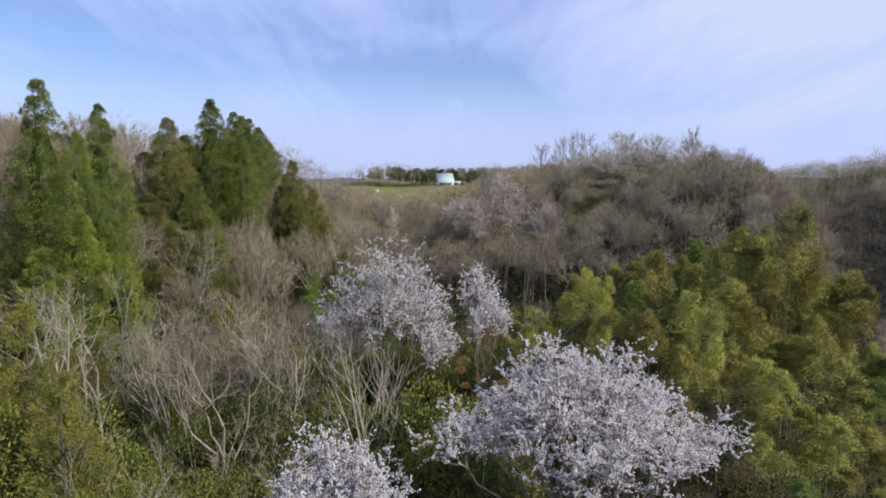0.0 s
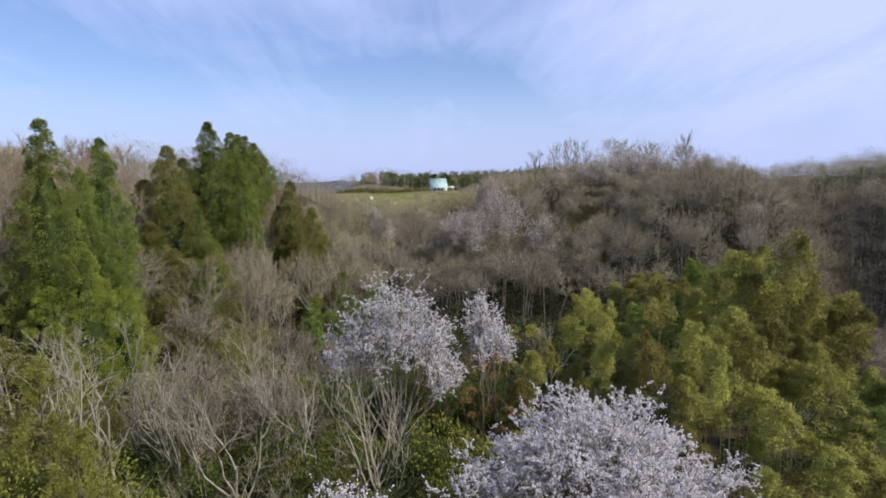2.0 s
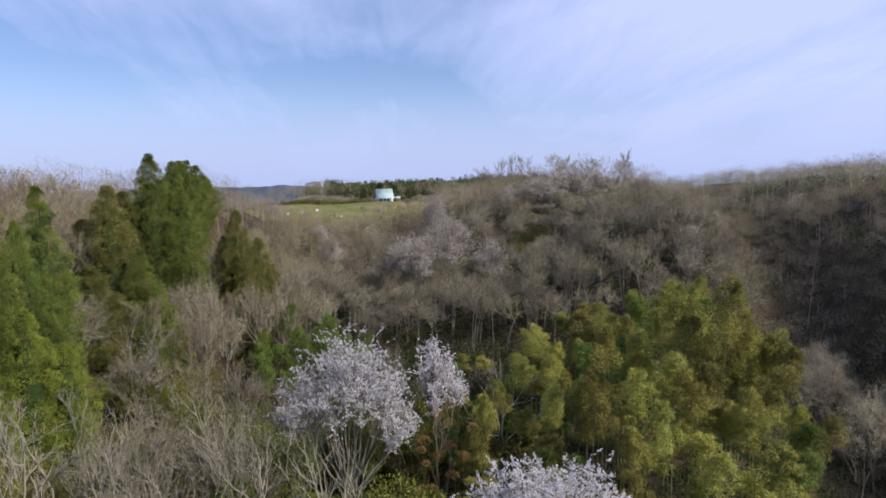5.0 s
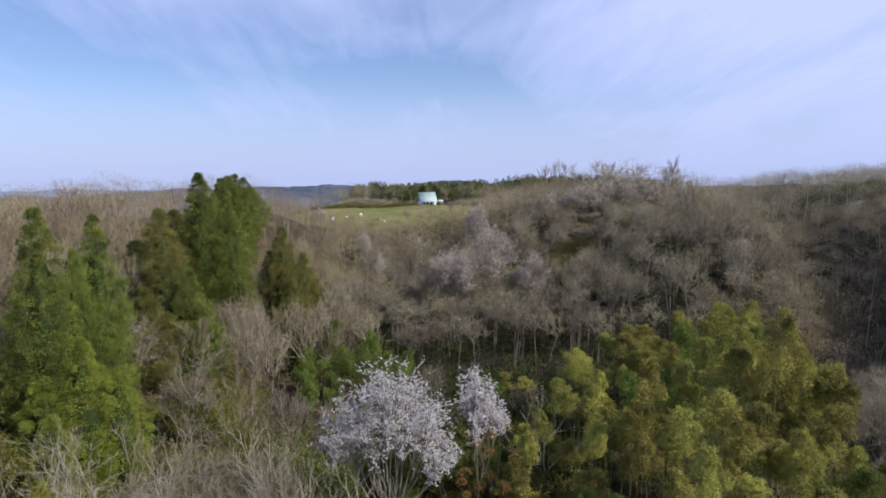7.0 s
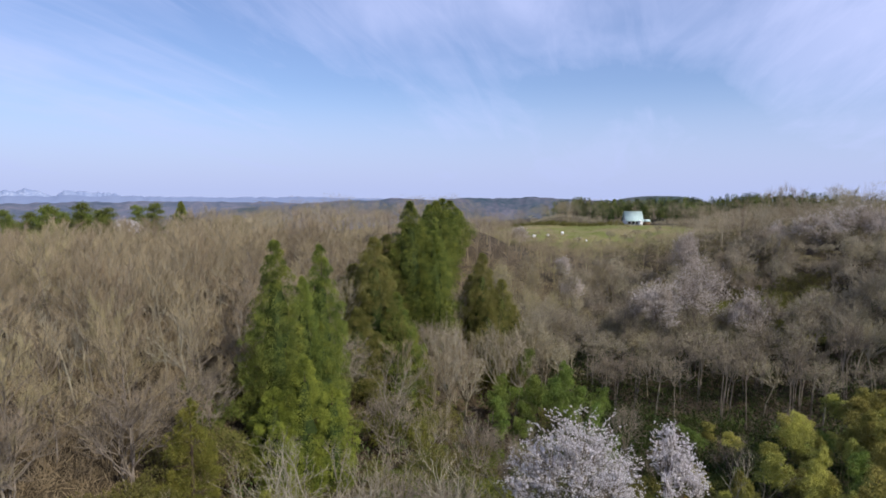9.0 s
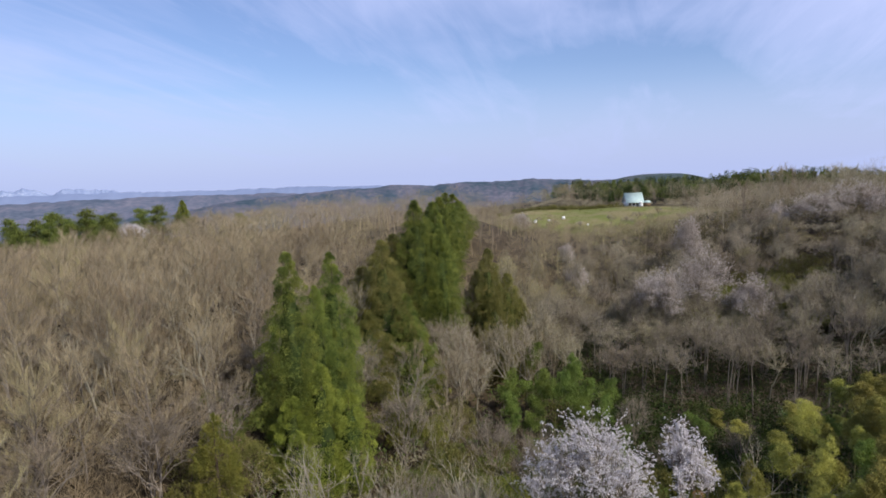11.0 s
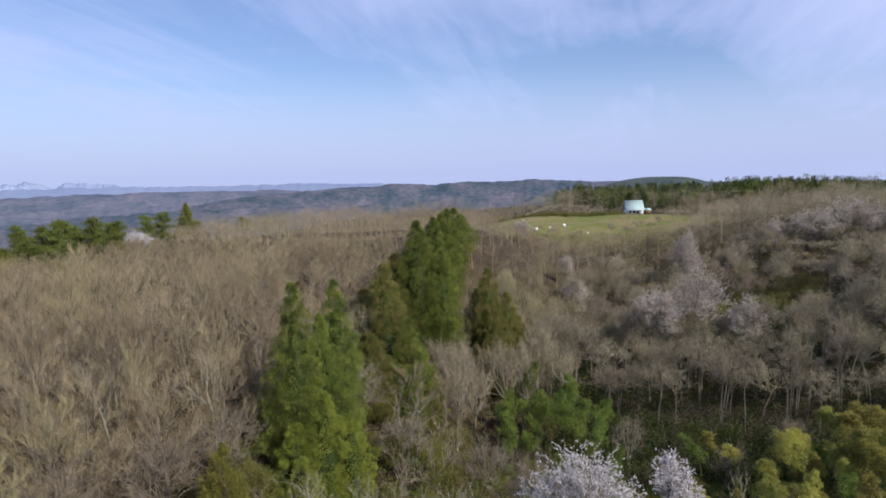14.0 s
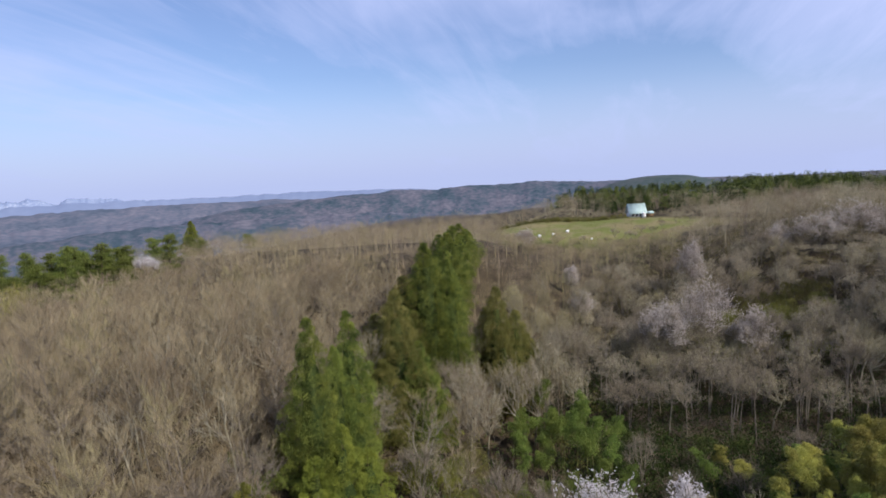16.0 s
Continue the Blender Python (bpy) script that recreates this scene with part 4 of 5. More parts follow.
dome = [round_tree("rounded leafless tree with a grey haze of twigs", 301, "bark_grey", "twig_silver", tall=10.5, wide=3.6, deep=3.6, base=4.2, lobes=10, targets=170, twigs=22, twig=(.4, 1.0), twig_w=.017, girth=.11, stems=1),
        round_tree("spreading leafless tree with mauve-grey twigs", 302, "bark_grey", "twig_mauve", tall=9.5, wide=4.0, deep=3.6, base=3.6, lobes=11, targets=170, twigs=22, twig=(.4, 1.0), twig_w=.017, girth=.11, stems=2),
        round_tree("tall leafless tree with a narrow rounded crown", 303, "bark_grey", "twig_grey", tall=11.5, wide=2.9, deep=3.0, base=5.4, lobes=9, targets=170, twigs=22, twig=(.4, 1.0), twig_w=.017, girth=.11, stems=1),
        round_tree("rounded leafless tree with tawny buds", 304, "bark_grey", "twig_bud", tall=9.5, wide=3.6, deep=3.6, base=3.8, lobes=10, targets=170, twigs=22, twig=(.4, 1.0), twig_w=.017, girth=.11, stems=1)]


tall_hill = [round_tree("tall leafless tree with a grey bare trunk", 311, "bark_grey", "twig_grey", "tall_leafless_tree", tall=14.5, wide=3.2, deep=3.2, base=8.0, lobes=14, targets=150, twigs=13, twig=(.35, .9), twig_w=.017, girth=.10, stems=1, low=1.0, thick=.30),
             round_tree("tall leafless tree with two grey trunks", 312, "bark_grey", "twig_grey", "tall_leafless_tree", tall=14, wide=3.2, deep=3.0, base=7.6, lobes=15, targets=160, twigs=13, twig=(.35, .9), twig_w=.017, girth=.09, stems=2, low=1.0, thick=.30),
             round_tree("leafless tree with a tawny crown on a pale trunk", 313, "bark_pale", "twig_bud", "tall_leafless_tree", tall=13, wide=2.8, deep=2.8, base=7.0, lobes=14, targets=150, twigs=13, twig=(.35, .9), twig_w=.017, girth=.09, stems=1, low=1.0, thick=.30),
             round_tree("slender tree with straw-coloured buds", 314, "bark_pale", "twig_straw", "tall_leafless_tree", tall=12, wide=2.3, deep=2.3, base=5.0, lobes=15, targets=150, twigs=16, twig=(.35, .9), twig_w=.016, girth=.09, stems=1, low=1.0, thick=.30)]


def clear_of(x, y):
    """Keeps tall trees off the cedars, the grove, the blossoming crowns, the flight line and the meadow."""
    if grove(x, y) < 1.06 or (abs(x) < 20 and y < 30) or ((x + 24) / 58) ** 2 + ((y - 280) / 27) ** 2 < 1.06 and not (x > -24 and y < 262 + (x + 24) * .40):
        return False
    if -34 < x < -23 and 46 < y < 60 or -40 < x < -27 and 76 < y < 104 or -26 < x < -18 and 94 < y < 104 or (-11 < x < 7 and 40 < y < 58) or (-19 < x < -4 and 64 < y < 90):
        return False
    return not (-14 < x < 16 and 296 < y < 330)


def scatter(rng, x0, x1, y0, y1, gap, keep=None):
    out = []
    for gx in np.arange(x0, x1, gap):
        for gy in np.arange(y0, y1, gap):
            x, y = gx + rng.uniform(-.48, .48) * gap, gy + rng.uniform(-.48, .48) * gap
            if clear_of(x, y) and (keep is None or keep(x, y)):
                out.append((x, y))
    return out


for x, y in scatter(rng, -86, -37, 14, 102, 4.4):
    another(bare[rng.choice([0, 0, 1, 1, 3, 6])], USED, x, y, rng.uniform(0, TAU), rng.uniform(.9, 1.25), rng.uniform(.85, 1.05) - .22 * min(1, max(0, y - 50) / 40))
SCRUB_TALL = (14.0, 14.0, 7.9, 11.8, 9.0, 14.0)
for x, y in scatter(rng, -37, -7, 28, 68, 7.8):
    top = 9.5 + .32 * max(0, -x - 12) + rng.normal(0, .9)
    k = rng.choice([2, 2, 0] if x < -26 else [2, 2, 0, 4] if y > 46 else [0, 0, 1, 4])
    another(scrub[k], USED, x, y, rng.uniform(0, TAU), rng.uniform(.9, 1.2), min(1.5, max(.5, top_at(x, y, top - 2.5 * (k == 4), SCRUB_TALL[k]))))
for x, y in scatter(rng, -37, -9, 68, 102, 5.0):
    another(bare[rng.choice([0, 0, 2, 3, 6])], USED, x, y, rng.uniform(0, TAU), rng.uniform(.8, 1.05), rng.uniform(.7, .9))
for x, y in scatter(rng, -9, 92, 114, 168, 5.8, lambda x, y: x < 59 + (y - 95) * .38 and not (13 < x < 31 and 119 < y < 137)):
    another(dome[rng.choice([0, 0, 0, 1, 2, 2, 3])], USED, x, y, rng.uniform(0, TAU), rng.uniform(.8, 1.25), rng.uniform(.72, 1.02) * (.45 if 32 < x < 68 and y > 138 else 1))
for x, y in scatter(rng, -23, -9, 100, 132, 4.8):
    another(tall_hill[rng.choice([0, 2, 3, 3])], USED, x, y, rng.uniform(0, TAU), rng.uniform(.85, 1.2), rng.uniform(.8, 1.15))
for x, y in scatter(rng, -10, 62, 93, 116, 4.5, lambda x, y: x < 59 + (y - 95) * .38):
    another(tall_hill[rng.choice([0, 0, 1, 1, 2])], USED, x, y, rng.uniform(0, TAU), rng.uniform(.9, 1.3), rng.uniform(.68, 1.08))
for x, y, top, k in ((37, 183, 32.3, 1), (33, 185, 31.0, 1), (41, 181, 32.0, 0), (48, 178, 31.5, 2), (52, 176, 31.0, 2), (62, 163, 32.2, 1), (57, 172, 30.2, 2), (67, 172, 29.5, 2), (28, 184, 29.0, 0)):
    another(bare[k], USED, x, y, x + y, 1.15, top_at(x, y, top, 11.8))
for x, y, top, k in ((-19.8, 35.0, 13.8, 5), (-12.2, 44.5, 11.8, 1), (-4.9, 36.5, 11.2, 1), (-12.4, 36.5, 11.4, 0), (-17.4, 30.0, 8.6, 4), (-9.0, 38.5, 11.0, 0), (8.4, 57.0, 9.0, 0), (-22.6, 75, 16.3, 3), (-7.4, 32.5, 7.0, 4), (-17.0, 42.0, 11.2, 2), (-12.5, 45, 9.5, 2), (-9.0, 51, 9.0, 0), (-15.5, 62, 8.6, 2), (-24.5, 60, 11.0, 2), (-24.4, 84, 13.6, 3), (-19.0, 85, 13.8, 3), (-27.6, 82, 14.2, 3), (-21.4, 80, 11.0, 3), (-16.2, 88, 13.0, 3), (-14.5, 95, 15.0, 3)):
    another(scrub[k], USED, x, y, x + y, 1.05, top_at(x, y, top, SCRUB_TALL[k]))


def far_woods(name, label, spots, mat, seed, per=300, tall=(8.0, 11.5), wide=.36, blade_w=.040, reach=(.32, .75)):
    """Distant leafless wood: every tree a thin bole under a domed haze of twigs, in one mesh."""
    r = np.random.default_rng(seed)
    s = np.array(spots)
    n = len(s)
    h = r.uniform(*tall, n) * (1 - .42 * mound(s[:, 0], s[:, 1], -24, 230, 52, 36))
    z = height(s[:, 0], s[:, 1])
    base = np.stack([s[:, 0], s[:, 1], z - .3], 1)
    bole = blades(base, unit(np.stack([r.normal(0, .07, n), r.normal(0, .07, n), np.ones(n)], 1)), h * .9, np.full(n, .22), r)
    lobes = 5
    la = r.uniform(0, TAU, (n, lobes))
    lr = h[:, None] * wide * .55 * np.sqrt(r.uniform(0, 1, (n, lobes)))
    lc = np.stack([np.cos(la) * lr, np.sin(la) * lr, h[:, None] * r.uniform(.30, .76, (n, lobes))], -1) + base[:, None]
    k = np.repeat(np.arange(n), per)
    m = len(k)
    own = r.integers(0, lobes, m)
    d = unit(r.normal(size=(m, 3)))
    d[:, 2] = np.where(d[:, 2] < -.35, -d[:, 2], d[:, 2])
    foot = lc[k, own] + d * (h[k] * wide * .62 * r.uniform(.2, 1, m) ** .5)[:, None] * np.array([1, 1, .85])
    way = unit(d * .9 + np.array([0, 0, .55]) + r.normal(0, .45, (m, 3)))
    ob = new(name, mesh_of(name, *join([bole, blades(foot, way, r.uniform(*reach, m), np.full(m, blade_w), r)]), M[mat]))
    return tagged(ob, label, "woods", kind="stuff")


def split_woods(spots, seed, mixes, label, **shape):
    r = np.random.default_rng(seed)
    s = np.array(spots)
    # neighbours tend to be of one kind
    drift = .5 + .30 * np.sin(s[:, 0] * .11 + seed) * np.sin(s[:, 1] * .13 + s[:, 0] * .04) + .18 * np.sin(s[:, 0] * .31 - s[:, 1] * .27) + r.normal(0, .17, len(s))
    rank = np.argsort(np.argsort(drift)) / len(s)
    pick = np.searchsorted(np.cumsum([m[1] for m in mixes]), rank).clip(0, len(mixes) - 1)
    for i, (mat, _) in enumerate(mixes):
        far_woods("far_woods", label, [s for s, p in zip(spots, pick) if p == i], mat, seed + i, **shape)


split_woods(scatter(rng, -170, -22, 102, 330, 5.6, lambda x, y: y < 300 - (x + 60) * .5 or x < -70) + scatter(rng, -170, -86, -20, 102, 5.6), 61, (("twig_brown", .22), ("twig_mauve", .24), ("twig_tan", .38), ("twig_straw", .16)), "tan leafless wood covering the plateau")
hill_spots = scatter(rng, -22, 150, 130, 330, 5.4, lambda x, y: (x > 22 or y < 240) and x < 60 + (y - 110) * .40 and (y > 168 or x < -9))
split_woods([q for q in hill_spots if q[0] < 14], 75, (("twig_tan", .40), ("twig_straw", .34), ("twig_mauve", .26)), "tan budding wood in the hollow before the meadow")
split_woods([q for q in hill_spots if q[0] >= 14], 71, (("twig_silver", .48), ("twig_mauve", .34), ("twig_bud", .18)), "grey-brown leafless wood on the hill")
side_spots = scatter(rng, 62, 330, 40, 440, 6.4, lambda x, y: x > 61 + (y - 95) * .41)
# darker twigs mixed in: part of the hillside's shade is put into colour
side_shade_mix = (("twig_dark", .22), ("bush", .10), ("twig_grey", .24), ("twig_silver", .44))
split_woods([q for q in side_spots if q[0] < 190], 81, side_shade_mix, "leafless wood partly toned dark for shade on the hillside", tall=(6.0, 13.0), wide=.40, per=330, blade_w=.06, reach=(.25, .60))
split_woods([q for q in side_spots if q[0] >= 190], 85, side_shade_mix, "leafless wood partly toned dark for shade on the far hilltop", tall=(7.0, 13.0), wide=.40, per=150, blade_w=.09, reach=(.30, .75))


# pale-limbed trees in the near wood of the plateau
for x, y, k, w in ((-47, 47, 0, .72), (-61, 49, 1, .76), (-38.5, 47, 5, .74), (-42.5, 61, 0, .74), (-54, 44, 0, .70), (-52, 56, 5, .74), (-67, 55, 0, .72), (-44, 40, 1, .66)):
    another(scrub[k], USED, x, y, x + y, w * 1.15, w)
another(bare[4], USED, -14.5, 37.0, 1.0, 1.0, top_at(-14.5, 37.0, 9.0, 10.0))
another(bare[5], USED, -27.0, 40.0, 2.0, 1.0, top_at(-27.0, 40.0, 12.5, 9.0))


# ---- brush and undergrowth ----
def brush(name, label, spots, mat, seed, per, tall, leafy):
    r = np.random.default_rng(seed)
    s = np.array(spots)
    k = np.repeat(np.arange(len(s)), per)
    m = len(k)
    h = r.uniform(*tall, len(s))[k]
    base = np.stack([s[k, 0], s[k, 1], height(s[k, 0], s[k, 1])], 1)
    d = unit(r.normal(size=(m, 3)))
    d[:, 2] = np.abs(d[:, 2])
    if leafy:
        foot = base + d * np.stack([h * .75, h * .75, h], 1) * r.uniform(.55, 1, m)[:, None]
        arrays = leaves(foot, unit(d + r.normal(0, .6, (m, 3))), r.uniform(.25, .5, m), r.uniform(.12, .24, m), r)
    else:
        foot = base + d * np.stack([h * .5, h * .5, h * .5], 1) * r.uniform(0, 1, m)[:, None]
        arrays = blades(foot, unit(d + np.array([0, 0, .5]) + r.normal(0, .4, (m, 3))), h * r.uniform(.3, .8, m), np.full(m, .045), r)
    ob = new(name, mesh_of(name, *arrays, M[mat]))
    return tagged(ob, label, "undergrowth", kind="stuff")


def thin(n, x0, x1, y0, y1, seed):
    r = np.random.default_rng(seed)
    return [(x, y) for x, y in zip(r.uniform(x0, x1, n), r.uniform(y0, y1, n)) if ((x + 24) / 58) ** 2 + ((y - 280) / 27) ** 2 > 1]


bushes = [bush("dark glossy evergreen bush on the gully floor", 201, 2.0, 3.2, "bush", 5200, size=(.055, .115)), bush("olive evergreen bush on the gully floor", 202, 2.0, 3.0, "bush_olive", 5200, size=(.055, .115)),
          bush("fresh green bush in the gully", 203, 1.8, 3.4, "bamboo_green", 5200, size=(.055, .115)), bush("yellow-green bush in the gully", 204, 1.9, 3.0, "bush_lime", 5200, size=(.055, .115))]
for x, y in scatter(rng, -34, 14, 22, 70, 3.9, None):
    another(bushes[rng.choice([0, 1, 1, 2, 3])], USED, x, y, rng.uniform(0, TAU), rng.uniform(1.0, 1.6), rng.uniform(1.2, 2.3))
for x, y, top, k, s in ((.6, 36.3, 9.4, 3, 1.2), (-1.5, 38, 6.8, 0, 1.1), (2.6, 37.5, 6.8, 1, 1.1), (7, 52, 5.5, 1, 1.2), (10, 47, 4.5, 0, 1.3), (-6, 28, 5.0, 0, 1.4), (2, 31, 4.5, 0, 1.4), (-1, 27, 4, 1, 1.2), (14, 30, 4, 0, 1.5), (18, 34, 4, 1, 1.5), (13, 38, 4.5, 0, 1.4), (7, 42, 3.5, 1, 1.3), (3, 44, 4, 0, 1.3), (-5.5, 42.5, 6.0, 1, 1.3), (-2.4, 42.2, 5.4, 0, 1.3), (-8, 44, 6.0, 2, 1.2), (.4, 44.5, 5.2, 1, 1.2), (-22, 31.5, 10.8, 3, 1.6), (-20.4, 29.6, 9.0, 1, 1.5), (-23.6, 34, 11.2, 1, 1.5), (-18.6, 31.5, 7.8, 3, 1.4), (-20.5, 27, 7.5, 2, 1.5)):
    another(bushes[k], USED, x, y, x * 3 + y, s, top_at(x, y, top, 3.2))
for x, y in scatter(rng, -26, 3, 27, 60, 3.2):
    another(bushes[rng.choice([0, 1, 1, 2, 3])], USED, x, y, rng.uniform(0, TAU), rng.uniform(1.0, 1.5), top_at(x, y, rng.uniform(3.2, 7.0), 3.2))
for x, y in scatter(rng, -4, 24, 58, 95, 5.4):
    another(bushes[0], USED, x, y, rng.uniform(0, TAU), rng.uniform(1.0, 1.4), top_at(x, y, rng.uniform(-2.0, 1.5), 3.2))
for x, y, top in ((4.0, 72, 4.6), (11.5, 77, 4.0), (-.5, 81, 5.0), (20, 88, 4.0)):
    another(scrub[2], USED, x, y, x * 2 + y, .75, top_at(x, y, top, 7.9))
for x, y, top, w in ((3.5, 49.0, 8.4, 1.3), (1.6, 47.6, 6.8, 1.1), (6.4, 50.5, 6.2, 1.1)):
    put(bush("slender bush with tawny orange young leaves", int(205 + x), w, tall_for(x, y, top) / .84, "rust_leaf", 2600, size=(.06, .12)), x, y)
# needle-dark leaves: the hollow's deep shade is put into their colour
brush("undergrowth", "evergreen thicket darkened as shade between the cherries and the hill", [s for s in thin(800, -6, 34, 55, 94, 791) if grove(*s) > .8], "pine", 792, 60, (1.5, 4.6), True)
brush("brushwood", "brown brushwood in the hollow behind the cherries", thin(300, -6, 34, 72, 100, 793), "twig_brown", 794, 60, (1.2, 4.0), False)
# the darkness under the grove is painted with the same dark green
brush("undergrowth", "evergreen undergrowth darkened as shade beneath the bamboo", [s for s in thin(520, 8, 46, 26, 92, 891) if grove(*s) < 1.25], "pine", 892, 60, (1.0, 2.6), True)
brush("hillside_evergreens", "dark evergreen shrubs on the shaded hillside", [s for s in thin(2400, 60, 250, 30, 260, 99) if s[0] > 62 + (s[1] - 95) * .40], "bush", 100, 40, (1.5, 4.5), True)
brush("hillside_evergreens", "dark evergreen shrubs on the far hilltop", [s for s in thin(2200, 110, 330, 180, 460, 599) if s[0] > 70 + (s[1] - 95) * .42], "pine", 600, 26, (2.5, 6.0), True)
brush("brushwood", "brown brushwood at the foot of the hill", thin(420, -16, 62, 86, 126, 691), "twig_mauve", 692, 44, (1.0, 3.0), False)
brush("brushwood", "reddish-brown scrub in the side gully", [s for s in thin(2200, 44, 130, 40, 200, 195) if s[0] > 52 + (s[1] - 95) * .40], "twig_mauve", 196, 70, (2.0, 4.6), False)
# dark leaf colour stands in for the shaded forest floor
brush("undergrowth", "evergreen undergrowth darkened as shade at the foot of the hill", thin(900, -16, 62, 78, 128, 191), "pine", 192, 55, (2.0, 5.6), True)
brush("undergrowth", "dark evergreen undergrowth on the gully floor", [s for s in thin(700, -34, 48, 6, 104, 91) if grove(*s) > .8], "bush", 92, 60, (1.2, 3.2), True)
for x, y in scatter(rng, 13, 32, 117, 138, 3.6):
    another(bushes[rng.choice([1, 1, 3])], USED, x, y, rng.uniform(0, TAU), rng.uniform(1.1, 1.6), rng.uniform(1.5, 2.5))
brush("undergrowth", "olive shrubs in clearings on the hill", thin(520, -8, 80, 112, 210, 291), "bush_olive", 292, 80, (2.5, 6.2), True)
brush("undergrowth", "olive evergreen undergrowth on the gully floor", [s for s in thin(330, -34, 48, 6, 106, 93) if grove(*s) > .9 and not (s[0] > -2 and s[1] > 54)], "bush_olive", 94, 80, (1.0, 2.6), True)
brush("brushwood", "tan brushwood under the leafless trees", [s for s in thin(3600, -95, 60, 8, 160, 95) if not (-30 < s[0] and 18 < s[1] < 92) and not (s[0] > -14 and s[1] > 90)], "twig_tan", 96, 24, (1.0, 3.0), False)
brush("brushwood", "tan brushwood on the bank", thin(1300, -62, -29, 24, 66, 395), "twig_tan", 396, 40, (1.0, 2.6), False)
brush("brushwood", "grey brushwood under the leafless trees", [s for s in thin(2200, -20, 140, 45, 270, 97) if s[1] > 135], "twig_grey", 98, 22, (1.0, 3.0), False)

for x, y, top in ((50.7, 68, 5.4), (55, 74, 4.6), (53, 62, 3.8), (58, 80, 4.0), (47.5, 58, 4.6), (60, 70, 2.0), (57, 58, 1.5), (63, 84, 2.5), (51, 50, 2.4), (45, 46, 2.0)):
    another(dome[0], USED, x, y, x + y, 1.15, top_at(x, y, top, 10.5))
brush("undergrowth", "dark evergreen scrub on the side gully's floor", [s for s in thin(1500, 34, 92, 14, 96, 491) if grove(*s) > 1], "bush", 492, 50, (1.0, 3.0), True)
brush("brushwood", "grey brushwood in the side gully", [s for s in thin(700, 36, 70, 20, 96, 493) if grove(*s) > 1], "twig_grey", 494, 50, (1.0, 2.4), False)
brush("meadow_grass", "tufts of tan and olive grass on the meadow", [(x, y) for x, y in zip(rng.uniform(-82, 34, 2600), rng.uniform(236, 308, 2600)) if ((x + 24) / 58) ** 2 + ((y - 280) / 27) ** 2 < 1], "bush_olive", 496, 16, (.15, .5), False)
brush("brushwood", "brown shrubs along the meadow's near edge", [(x, y) for x, y in zip(rng.uniform(-82, 34, 900), rng.uniform(228, 300, 900)) if .72 < ((x + 24) / 58) ** 2 + ((y - 280) / 27) ** 2 < 1.25 and y < 282], "twig_tan", 498, 60, (.8, 2.6), False)


# ---- the house by the meadow ----
M["plaster"] = material("white_plaster", [(.62, .62, .60), (.72, .72, .70), (.78, .78, .76)], .8, .8)
M["roof_mint"] = material("mint_green_metal_roof", [(.36, .47, .45), (.41, .53, .51), (.46, .57, .55)], .6, .45)
M["glass"] = material("dark_window_glass", [(.03, .04, .05), (.05, .06, .07)], .5, .1)
M["timber"] = material("brown_timber", [(.16, .10, .06), (.22, .15, .09)], 1.2, .7)
M["bale"] = material("white_bale_wrap", [(.74, .74, .72), (.84, .84, .82)], 2.0, .45)
# far hills: haze of the air mixed as blue into the base colours
M["hill_hazed_brown"] = material("hazed_brown_woods", [(.034, .062, .080), (.066, .088, .114), (.110, .112, .142), (.155, .148, .175)], .016, .95, fine=6)
M["hill_hazed_green"] = material("hazed_pine_woods", [(.040, .062, .064), (.062, .084, .080), (.098, .104, .112)], .012, .95, fine=8)
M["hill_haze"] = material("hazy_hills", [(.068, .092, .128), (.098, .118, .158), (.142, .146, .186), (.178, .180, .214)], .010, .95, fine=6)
# mountains: haze painted as pale blue, with a faint glow for airlight
M["hill_blue"] = material("hazed_blue_mountain", [(.17, .215, .33), (.20, .245, .36)], .002, .95, emit=.16)
M["snow"] = material("hazed_distant_snow", [(.18, .23, .36), (.20, .25, .38), (.25, .30, .42), (.44, .49, .60)], .008, .9, emit=.16)


